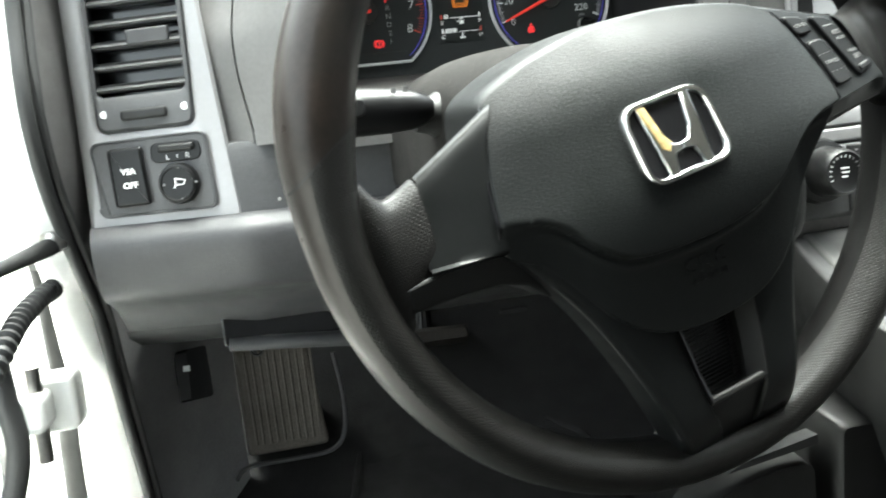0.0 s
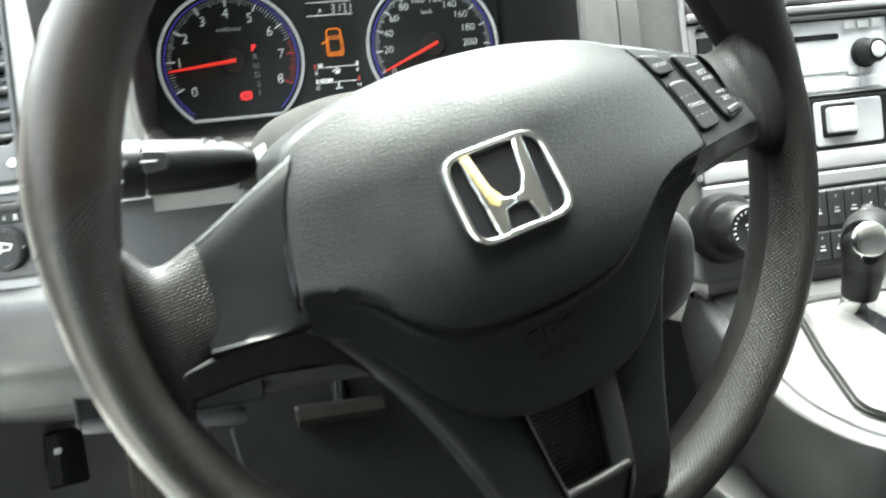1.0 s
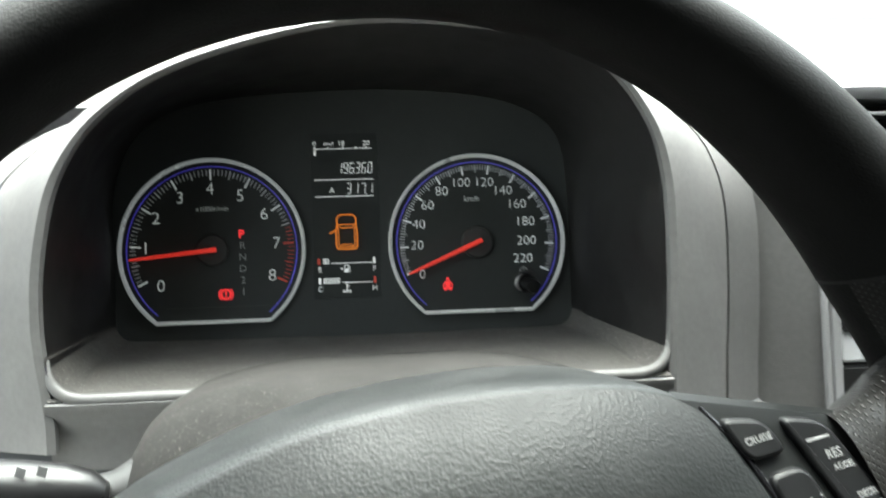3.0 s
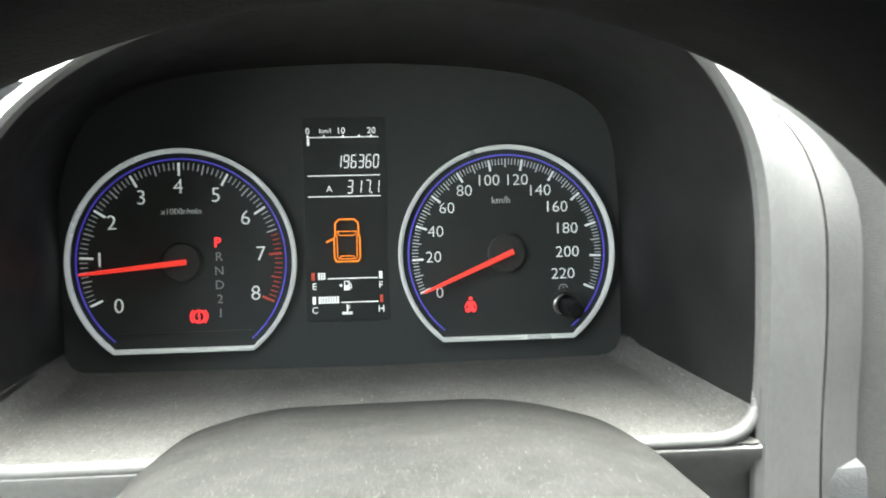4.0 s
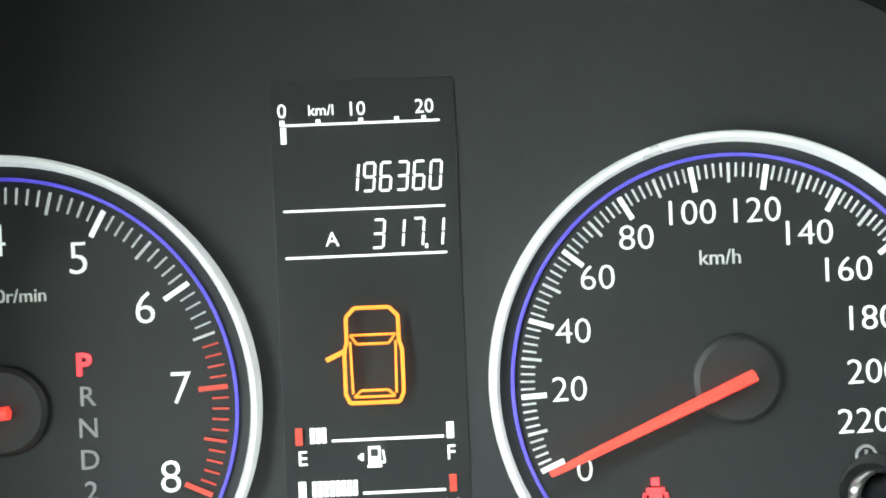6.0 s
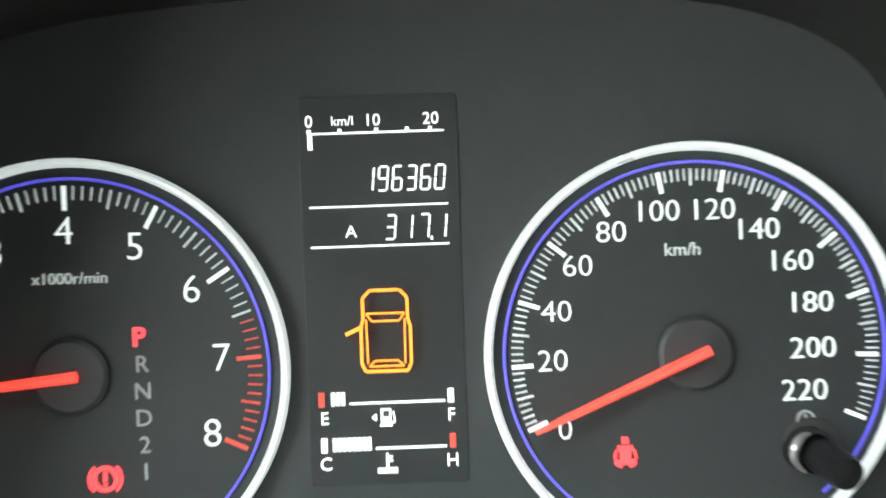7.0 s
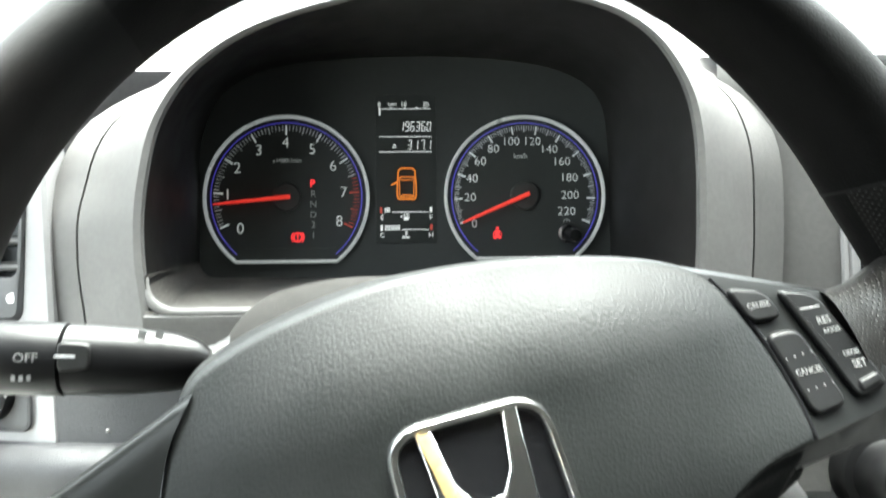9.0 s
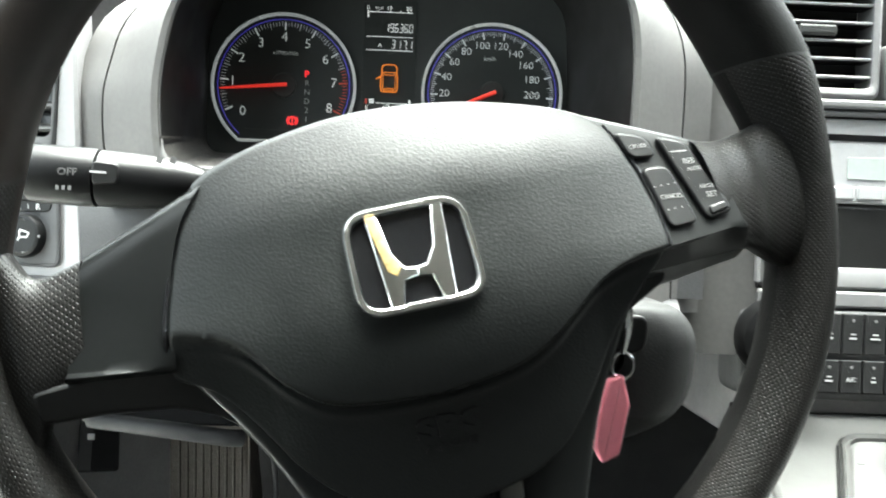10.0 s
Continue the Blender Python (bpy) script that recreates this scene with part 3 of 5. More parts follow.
part("spoke_web", wheel_plate(rounded([(0.55, -0.05), (0.55, -0.70), (0.80, -0.62), (0.92, -0.47), (1.10, -0.36), (1.10, -0.12)][::-1], 0.03, 4), -0.16, 0.16, 0.01, web_fall), "pad", wheel, "black web under the cover", WHEEL)
part("spoke_web", wheel_plate(rounded([(-0.55, -0.15), (-0.55, -0.75), (-0.80, -0.66), (-0.94, -0.52), (-1.10, -0.445), (-1.35, -0.405), (-1.62, -0.385), (-1.62, -0.24), (-1.12, -0.22)], 0.03, 4), -0.16, 0.09, 0.02, web_fall), "black", wheel, "black web under the cover", WHEEL)

# lower spoke: two legs round a grille
def leg(side):
    outer = curve_through([(1.00, -0.36), (0.87, -0.54), (0.72, -0.80), (0.585, -1.13), (0.480, -1.46), (0.42, -1.70), (0.40, -1.86)], 22)
    inner = curve_through([(0.30, -0.50), (0.285, -0.80), (0.255, -1.10), (0.225, -1.35), (0.195, -1.55), (0.15, -1.70), (0.10, -1.86)], 22)
    bm = bmesh.new()
    rings = []
    for k in range(22):
        o, i = np.array(outer[k]), np.array(inner[k])
        f = k / 21
        h = 0.13 + 0.05 * f - 1.6 * max(0.0, f - 0.70) ** 2 - 0.10 * max(0.0, f - 0.66)
        w = i - o
        row = [(o, -0.16), (o, h - 0.07), (o + w * 0.03, h - 0.03), (o + w * 0.09, h - 0.008), (o + w * 0.18, h), (o + w * 0.55, h - 0.005), (o + w * 0.95, h - 0.012), (i, h - 0.03), (i, -0.10)]
        rings.append([(side * p[0], p[1], z) for p, z in row])
    skin(bm, rings, False)
    return bm


for side in (-1, 1):
    leg_ob = part("lower_spoke", leg(side), "spoke", wheel, "smooth black lower spoke leg", WHEEL)
    o = curve_through([(0.87, -0.54), (0.72, -0.80), (0.585, -1.13), (0.475, -1.46), (0.42, -1.68)], 30)
    # A thin pale tube draws the highlight on the leg's outer edge.
    part("leg_highlight", tube([(side * (p[0] - 0.004), p[1], 0.068 + 0.02 * k / 29) for k, p in enumerate(o)], [0.004] + [0.009] * 28 + [0.004], 8), "band", leg_ob, "pale highlight painted along the leg edge", WHEEL)
    e = curve_through([(0.285, -0.80), (0.255, -1.10), (0.225, -1.35), (0.195, -1.525)], 14)
    wide = 0.085 if side > 0 else 0.018
    bm = bmesh.new()
    skin(bm, [[(side * (p[0] + 0.004), p[1], 0.155 + 0.02 * k / 13), (side * (p[0] - 0.006), p[1], 0.158 + 0.02 * k / 13), (side * (p[0] - wide), p[1], 0.07 + 0.03 * k / 13), (side * (p[0] - wide), p[1], -0.06)] for k, p in enumerate(e)], False)
    part("spoke_trim", bm, "trim_band" if side > 0 else "trim_dark", leg_ob, "satin grey edge trim", WHEEL, smooth=30)
part("spoke_foot", wheel_plate(rounded([(-0.43, -1.87), (0.43, -1.87), (0.40, -1.70), (0.27, -1.535), (-0.27, -1.535), (-0.40, -1.70)], 0.06), -0.16, 0.145, 0.010, lambda x, y: 0.22 * min(0.0, y + 1.535) - 0.714 * min(0.0, y + 1.535) ** 2), "spoke", wheel, "black foot of the lower spoke", WHEEL)
part("spoke_trim", tube([(-0.20, -1.522, 0.150), (-0.06, -1.526, 0.152), (0.06, -1.526, 0.152), (0.20, -1.522, 0.150)], 0.026, 10, flat=0.8), "trim_band", wheel, "satin grey edge trim", WHEEL)
part("grille_back", wheel_plate(rounded([(-0.24, -1.54), (0.24, -1.54), (0.30, -0.95), (-0.30, -0.95)], 0.03), -0.16, -0.02, 0.01), "emblem_back", wheel, "dark recess behind the grille", WHEEL)
gr = bmesh.new()
for i in range(26):
    y = -1.52 + i * 0.0235
    w = 0.17 + (y + 1.56) * 0.17 + 0.02
    for (x0, x1, y0, y1) in ((-w, w, y - 0.004, y + 0.004),):
        vs = [gr.verts.new((x, yy, 0.015 + 0.06 * (-1.0 - yy))) for x, yy in ((x0, y0), (x1, y0), (x1, y1), (x0, y1))]
        gr.faces.new(vs)
for i in range(-11, 12):
    x = i * 0.0215
    y1 = -1.0
    y0 = -1.52 if abs(x) < 0.185 else -1.52 + (abs(x) - 0.185) / 0.17
    vs = [gr.verts.new((xx, yy, 0.017 + 0.06 * (-1.0 - yy))) for xx, yy in ((x - 0.004, y0), (x + 0.004, y0), (x + 0.004, y1), (x - 0.004, y1))]
    gr.faces.new(vs)
bmesh.ops.solidify(gr, geom=gr.faces[:], thickness=0.012)
part("grille", gr, "black", wheel, "fine black grille", WHEEL, smooth=0)
part("hub", lathe([(0.55, 0), (0.55, 0.35), (0.62, 0.6), (0.70, 0.75)], (-0.03, -0.25, -0.75), (0, 0, 1), 32), "black", wheel, "black hub behind the cover", WHEEL)

# ---- instrument cluster ----
cluster = thing("instrument_cluster", (-0.8, 0.05, -0.55), "lit instrument cluster with two round dials and a centre display", "instrument cluster")
FACE = rounded([(-2.32, -0.66), (0.70, -0.66), (0.70, 0.70), (0.40, 0.98), (-0.42, 1.07), (-1.25, 1.07), (-1.98, 0.96), (-2.32, 0.65)], [0.06, 0.06, 0.30, 0.30, 0.4, 0.4, 0.3, 0.30], 6)
part("face", plate(FACE, 0.16, 0.02, 0.02), "face", cluster, "matt charcoal face panel")


def dial_outline(cx, r, low, n=72):
    """A circle cut off straight at its foot."""
    a0 = math.asin(low / r)
    return [(cx + r * math.cos(a), r * math.sin(a)) for a in np.linspace(-a0, math.pi + a0, n)]


def dial(cx, r, low, name, label):
    d = part(name, plate(dial_outline(cx, r - 0.01, low), 0.02, -0.004, 0.004), "dial", cluster, label)
    bm = bmesh.new()
    o = dial_outline(cx, r, low + 0.005)
    rings = []
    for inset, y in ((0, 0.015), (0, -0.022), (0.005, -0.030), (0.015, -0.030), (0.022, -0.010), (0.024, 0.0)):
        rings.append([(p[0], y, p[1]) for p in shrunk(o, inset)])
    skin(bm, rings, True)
    part("bezel", bm, "bezel", d, "pale silver bezel with an added glow and a flat foot")
    a0 = 0.86
    arc = np.linspace(-a0, math.pi + a0, 90)
    bm = bmesh.new()
    rings = [[(cx + q * math.cos(a), y, q * math.sin(a)) for a in arc] for q, y in ((r - 0.056, -0.008), (r - 0.0545, -0.013), (r - 0.0495, -0.013), (r - 0.048, -0.008))]
    skin(bm, rings, False)
    part("blue_ring", bm, "lit_blue", d, "thin lit blue ring")
    return d


tach = dial(-1.615, 0.560, 0.440, "tachometer", "black tachometer dial, needle just below one")
speedo = dial(0.0, 0.550, 0.432, "speedometer", "black speedometer dial, needle at zero")


def ray_mark(cx, a, r0, r1, w):
    return (cx + r0 * math.cos(a), r0 * math.sin(a), cx + r1 * math.cos(a), r1 * math.sin(a), w)


TY = -0.006
step, start = radians(28.7), radians(90 + 4 * 28.7)
white, fine, red = [], [], []
for i in range(81):
    a = start - step * i / 10
    mark = ray_mark(-1.615, a, *((0.426, 0.490, 0.011) if i % 10 == 0 else (0.440, 0.490, 0.006) if i % 5 == 0 else (0.454, 0.490, 0.004)))
    (red if i >= 66 else white if i % 10 == 0 else fine).append(mark)
for marks, stuff_mat, nm in ((white, "lit_white", "major_tick"), (fine, "lit_tick", "minor_tick"), (red, "red_tick", "red_tick")):
    for mark in marks:
        bars([mark], TY, 0.006, stuff_mat, tach, nm)
for i, (x, z) in enumerate([(-1.925, -0.21), (-2.01, 0.02), (-1.945, 0.20), (-1.80, 0.32), (-1.62, 0.37), (-1.44, 0.325), (-1.30, 0.21), (-1.23, 0.03), (-1.26, -0.165)]):
    writing(str(i), 0.104, (x, TY, z), "lit_white", tach, "numeral", bold=-0.0012)
writing("x1000r/min", 0.042, (-1.61, TY, 0.25), "lit_tick", tach, "unit")
for i, ch in enumerate("RND21"):
    writing(ch, 0.062, (-1.435, TY, 0.022 - 0.07 * i), "lit_dim", tach, "gear_letter")
writing("P", 0.068, (-1.44, TY, 0.092), "lit_red", tach, "gear_letter", bold=0.0018)
step, start = radians(226 / 22), radians(203)
white, fine = [], []
for i in range(111):
    a = start - step * i / 5
    (white if i % 10 == 0 else fine).append(ray_mark(0, a, *((0.424, 0.480, 0.011) if i % 10 == 0 else (0.436, 0.480, 0.006) if i % 5 == 0 else (0.449, 0.480, 0.004))))
for marks, stuff_mat, nm in ((white, "lit_white", "major_tick"), (fine, "lit_tick", "minor_tick")):
    for mark in marks:
        bars([mark], TY, 0.006, stuff_mat, speedo, nm)
for i, (x, z) in enumerate([(-0.345, -0.19), (-0.372, -0.01), (-0.358, 0.118), (-0.30, 0.235), (-0.21, 0.32), (-0.09, 0.37), (0.055, 0.37), (0.17, 0.315), (0.255, 0.23), (0.305, 0.12), (0.31, 0.0), (0.285, -0.11)]):
    writing(str(i * 20), 0.080, (x, TY, z), "lit_white", speedo, "numeral", squeeze=1.04, bold=-0.001)
writing("km/h", 0.048, (-0.025, TY, 0.27), "lit_tick", speedo, "unit")


def needle(cx, angle, length, owner):
    a = radians(angle)
    d = Vector((math.cos(a), 0, math.sin(a)))
    n = Vector((-d.z, 0, d.x))
    c = Vector((cx, -0.05, 0))
    bm = bmesh.new()
    rings = []
    for s, w in ((-0.03, 0.0145), (0.10, 0.0135), (length * 0.8, 0.010), (length, 0.006)):
        p = c + d * s
        rings.append([p - n * w, p - n * w * 0.5 + Vector((0, -0.014, 0)), p + n * w * 0.5 + Vector((0, -0.014, 0)), p + n * w, p + Vector((0, 0.01, 0))])
    skin(bm, rings, True, True, True)
    part("needle", bm, "needle", owner, "lit red needle")
    part("hub_cap", lathe([(0.098, 0), (0.098, 0.018), (0.088, 0.028), (0.02, 0.032)], (cx, 0, 0), (0, -1, 0), 36), "hub", owner, "round dark grey needle hub")


needle(-1.615, 185.5, 0.485, tach)
needle(0.0, 203.3, 0.465, speedo)


def icon(kind, x, z, mat, owner, s=1.0):
    seg = []
    if kind == "brake":
        for a in range(24):
            p, q = a / 24 * math.tau, (a + 1) / 24 * math.tau
            seg.append((x + 0.040 * s * math.cos(p), z + 0.040 * s * math.sin(p), x + 0.040 * s * math.cos(q), z + 0.040 * s * math.sin(q), 0.011))
        for sd in (-1, 1):
            for a in range(6):
                p, q = math.radians(-48 + 16 * a), math.radians(-32 + 16 * a)
                seg.append((x + sd * 0.058 * s * math.cos(p), z + 0.058 * s * math.sin(p), x + sd * 0.058 * s * math.cos(q), z + 0.058 * s * math.sin(q), 0.007))
        seg += [(x, z + 0.019, x, z - 0.005, 0.009), (x, z - 0.011, x, z - 0.019, 0.009)]
    elif kind == "belt":
        seg = [(x, z + 0.054, x, z + 0.032, 0.022), (x - 0.026, z + 0.016, x + 0.026, z + 0.016, 0.018), (x - 0.018, z - 0.006, x + 0.018, z - 0.006, 0.030), (x - 0.036, z - 0.030, x + 0.036, z - 0.030, 0.016), (x - 0.030, z + 0.01, x - 0.036, z - 0.018, 0.009),
               (x + 0.030, z + 0.01, x + 0.036, z - 0.018, 0.009), (x - 0.03, z - 0.036, x - 0.012, z - 0.044, 0.012), (x + 0.012, z - 0.044, x + 0.03, z - 0.036, 0.012)]
    elif kind == "car":
        w, t, b = 0.064, 0.105, -0.105
        o = [(-w * 0.9, t - 0.02), (-w * 0.6, t), (w * 0.6, t), (w * 0.9, t - 0.02), (w * 0.9, 0.03), (w, 0.01), (w, b + 0.02), (w * 0.85, b), (-w * 0.85, b), (-w, b + 0.02), (-w, 0.01), (-w * 0.9, 0.03)]
        seg = [(x + p[0], z + p[1], x + q[0], z + q[1], 0.008) for p, q in zip(o, o[1:] + o[:1])]
        for a, b2 in (((-0.05, 0.045), (0.05, 0.045)), ((-0.05, 0.045), (-0.035, 0.025)), ((0.05, 0.045), (0.035, 0.025)), ((-0.035, 0.025), (0.035, 0.025)), ((-0.045, -0.092), (0.045, -0.092)), ((-0.03, -0.078), (0.03, -0.078)),
                      ((-0.05, 0.03), (-0.048, -0.085)), ((0.05, 0.03), (0.048, -0.085)), ((-0.045, -0.092), (-0.03, -0.078)), ((0.045, -0.092), (0.03, -0.078))):
            seg.append((x + a[0], z + a[1], x + b2[0], z + b2[1], 0.005))
        seg.append((x - 0.060, z + 0.012, x - 0.104, z - 0.008, 0.010))
    elif kind == "pump":
        seg = [(x - 0.011, z + 0.020, x - 0.011, z - 0.020, 0.005), (x + 0.011, z + 0.020, x + 0.011, z - 0.020, 0.005), (x - 0.013, z + 0.020, x + 0.013, z + 0.020, 0.005), (x - 0.010, z - 0.010, x + 0.010, z - 0.010, 0.020), (x - 0.016, z - 0.021, x + 0.016, z - 0.021, 0.005), (x + 0.019, z + 0.014, x + 0.023, z - 0.012, 0.004), (x + 0.013, z - 0.012, x + 0.023, z - 0.014, 0.004), (x - 0.036, z, x - 0.030, z, 0.006), (x - 0.031, z, x - 0.024, z, 0.015)]
    elif kind == "coolant":
        seg = [(x, z + 0.026, x, z - 0.010, 0.007), (x + 0.004, z + 0.018, x + 0.014, z + 0.018, 0.004), (x + 0.004, z + 0.008, x + 0.014, z + 0.008, 0.004), (x - 0.026, z - 0.014, x + 0.026, z - 0.014, 0.005), (x - 0.026, z - 0.022, x + 0.026, z - 0.022, 0.005)]
    if kind == "belt":
        seg = [(x + (p[0] - x) * s, z + (p[1] - z) * s, x + (p[2] - x) * s, z + (p[3] - z) * s, p[4] * s) for p in seg]
    return bars(seg, TY, 0.008, mat, owner, kind + "_symbol")


icon("brake", -1.54, -0.27, "lit_red", tach, 0.72)
icon("belt", -0.19, -0.255, "lit_red", speedo, 0.78)
bars([(-1.905, -0.345, -1.285, -0.345, 0.004)], TY, 0.006, "hub", tach, "foot_line")
part("knob_well", lathe([(0.075, 0), (0.075, 0.012), (0.06, 0.014)], (0.30, 0, -0.255), (0, -1, 0), 28), "hub", speedo, "dark well of the trip knob")
part("trip_knob", lathe([(0.046, 0), (0.046, 0.16), (0.040, 0.185), (0.02, 0.19)], (0.295, 0, -0.262), (0.10, -1, -0.12), 28), "button", speedo, "black trip reset knob")
part("knob_ring", lathe([(0.062, 0), (0.062, 0.05), (0.052, 0.06), (0.050, 0.02)], (0.285, 0, -0.262), (0, -1, 0), 28, False), "black", speedo, "raised ring of the trip knob")

part("knob_crescent", tube([(0.285 + 0.052 * math.cos(a), -0.055, -0.262 + 0.052 * math.sin(a)) for a in np.linspace(1.7, 4.3, 14)], [0.004 + 0.010 * math.sin(k / 13 * math.pi) for k in range(14)], 8), "dull_metal", speedo, "bright metal crescent on the knob collar")
bars([(0.285 + 0.022 * math.cos(k / 14 * math.tau), -0.185 + 0.022 * math.sin(k / 14 * math.tau), 0.285 + 0.022 * math.cos((k + 1) / 14 * math.tau), -0.185 + 0.022 * math.sin((k + 1) / 14 * math.tau), 0.006) for k in range(13)]
     + [(0.285, -0.185, 0.297, -0.185, 0.006), (0.285, -0.185, 0.285, -0.172, 0.006)], TY, 0.006, "lit_dim", speedo, "trip_symbol")

# centre display
lcd = part("display", plate(rounded([(-1.012, -0.318), (-0.598, -0.318), (-0.598, 0.70), (-1.012, 0.70)], 0.015), 0.03, 0.017, 0.002), "lcd", cluster, "black centre display with lit figures")
LY = 0.016
for body, size, x, z in (("0", 0.044, -0.985, 0.634), ("km/l", 0.034, -0.898, 0.634), ("10", 0.044, -0.82, 0.634), ("20", 0.044, -0.668, 0.634), ("A", 0.046, -0.885, 0.345), ("E", 0.047, -0.972, -0.142), ("F", 0.047, -0.64, -0.142), ("C", 0.047, -0.972, -0.262), ("H", 0.047, -0.64, -0.262)):
    writing(body, size, (x, LY, z), "lit_lcd", lcd, "figure", lift=0.003)
SEGS = {"0": "abcdef", "1": "bc", "3": "abgcd", "6": "acdefg", "7": "abc", "9": "abcdfg"}


def digits(body, x, z, w, h, gap, name):
    """Slanted seven-bar figures, right edge at x, middle at z."""
    pen = x
    for ch in reversed(body):
        seg = []
        if ch == ".":
            bars([(pen + gap * 0.15, z - h / 2, pen + gap * 0.15 + 0.006, z - h / 2, 0.010)], LY, 0.01, "lit_lcd", lcd, "decimal_point")
            continue
        x0, x1, t, b, m = pen - w, pen, z + h / 2, z - h / 2, z
        k = 0.002
        lines = dict(a=(x0 + k, t, x1 - k, t), g=(x0 + k, m, x1 - k, m), d=(x0 + k, b, x1 - k, b), f=(x0, t - k, x0, m + k), b=(x1, t - k, x1, m + k), e=(x0, m - k, x0, b + k), c=(x1, m - k, x1, b + k))
        for s in SEGS[ch]:
            p = lines[s]
            seg.append((p[0] + (p[1] - z) * 0.10, p[1], p[2] + (p[3] - z) * 0.10, p[3], 0.0052))
        bars(seg, LY, 0.01, "lit_lcd", lcd, name)
        pen -= w + gap


digits("196360", -0.637, 0.482, 0.023, 0.062, 0.014, "odometer_digit")
digits("317.1", -0.637, 0.355, 0.024, 0.062, 0.020, "trip_digit")
for line in ([(-0.99, 0.603, -0.635, 0.603, 0.0045), (-0.99, 0.412, -0.63, 0.412, 0.0045), (-0.99, 0.308, -0.63, 0.308, 0.005), (-0.983, 0.598, -0.983, 0.562, 0.012)]
     + [(x, 0.604, x, 0.614, 0.010) for x in (-0.985, -0.905, -0.81, -0.73, -0.67)]
     + [(-0.905, -0.103, -0.655, -0.103, 0.005), (-0.84, -0.223, -0.655, -0.223, 0.005), (-0.64, -0.072, -0.64, -0.108, 0.016), (-0.975, -0.192, -0.975, -0.230, 0.016)]):
    bars([line], LY, 0.006, "lit_lcd", lcd, "display_line")
for z, n in ((-0.073, 3), (-0.193, 8)):
    for i in range(n):
        bars([(-0.948 + 0.013 * i, z + dz, -0.948 + 0.013 * i, z + dz - 0.010, 0.010) for dz in (0, -0.012, -0.024)], LY, 0.006, "lit_lcd", lcd, "gauge_block")
for line in ((-0.978, -0.072, -0.978, -0.110, 0.016), (-0.638, -0.190, -0.638, -0.228, 0.016)):
    bars([line], LY, 0.006, "red_tick", lcd, "gauge_limit")
icon("pump", -0.81, -0.137, "lit_lcd", lcd)
icon("coolant", -0.81, -0.258, "lit_lcd", lcd)
icon("car", -0.803, 0.088, "lit_orange", lcd)

# ---- instrument hood ----
hood = thing("instrument_hood", (-0.7, -0.8, -0.75), "grey instrument hood with a black recess and a dusty ledge", "instrument hood")
MOUTH = [(-2.235, -0.70), (-2.275, -0.40), (-2.265, -0.05), (-2.17, 0.36), (-1.93, 0.68), (-1.50, 0.92), (-0.72, 1.10), (0.08, 1.05), (0.52, 0.90), (0.76, 0.62), (0.86, 0.28), (0.87, -0.25), (0.845, -0.68)]
INNER = [(-2.20, -0.54), (-2.20, -0.30), (-2.20, 0.0), (-2.19, 0.40), (-2.02, 0.74), (-1.60, 0.91), (-0.75, 0.965), (-0.08, 0.93), (0.30, 0.84), (0.52, 0.66), (0.575, 0.30), (0.58, -0.20), (0.58, -0.52)]
N_ARCH = 84
mouth, inner = curve_through(MOUTH, N_ARCH), curve_through(INNER, N_ARCH)


def arch(offset, depth_side, depth_top):
    """The mouth's arch moved outwards, set back by one depth at its sides and another at its top."""
    P = np.array(curve_through([(-2.21, -1.0), (-2.215, -0.86)] + MOUTH + [(0.835, -0.95), (0.83, -1.3), (0.83, -1.6)], N_ARCH + 20))
    t = np.gradient(P, axis=0)
    n = np.stack([-t[:, 1], t[:, 0]], 1)
    n /= np.linalg.norm(n, axis=1)[:, None]
    up = np.clip(n[:, 1], 0, 1) ** 1.5
    so, to = offset if isinstance(offset, tuple) else (offset, offset)
    o = (so * (1 - up) + to * up) * np.where(n[:, 0] > 0.5, 0.92, 1.0)
    return [(p[0] + q[0] * k, depth_side * (1 - w) + depth_top * w, p[1] + q[1] * k) for p, q, k, w in zip(P, n, o, up)]


bm = bmesh.new()
rows = []
for f in np.linspace(0, 1, 9):
    rows.append([(i[0] * (1 - f) + m[0] * f, 0.04 * (1 - f) + (-0.985) * f, i[1] * (1 - f) + m[1] * f) for i, m in zip(inner, mouth)])
skin(bm, rows, False)
part("recess", bm, "recess", hood, "matt black recess round the dials")
bm = bmesh.new()
skin(bm, [arch((0.0, 0.0), -0.985, -0.985), arch((0.01, 0.01), -1.02, -1.02), arch((0.05, 0.018), -1.03, -1.03), arch((0.20, 0.10), -0.93, -0.75), arch((0.34, 0.14), -0.83, -0.3), arch((0.455, 0.17), -0.75, 0.3)], False)
part("hood_shell", bm, "hood", hood, "grey inner hood shell")
bm = bmesh.new()
skin(bm, [arch((0.462, 0.13), -0.70, 0.32), arch((0.470, 0.172), -0.745, 0.32), arch((0.60, 0.19), -0.68, 0.6), arch((0.72, 0.20), -0.61, 1.0), arch((0.728, 0.15), -0.56, 1.0)], False)
part("hood_flank", bm, "band", hood, "grey finely ribbed outer hood flank")
bm = bmesh.new()
skin(bm, [[(-2.23, 0.02, -0.535), (-1.4, 0.02, -0.545), (-0.7, 0.02, -0.55), (0.61, 0.02, -0.535)], [(-2.24, -0.55, -0.625), (-1.4, -0.5, -0.64), (-0.7, -0.5, -0.64), (0.72, -0.55, -0.62)],
          [(-2.255, -0.93, -0.705), (-1.4, -0.93, -0.72), (-0.7, -0.93, -0.72), (0.86, -0.93, -0.70)], [(-2.255, -1.02, -0.735), (-1.4, -1.02, -0.745), (-0.7, -1.02, -0.745), (0.86, -1.02, -0.735)],
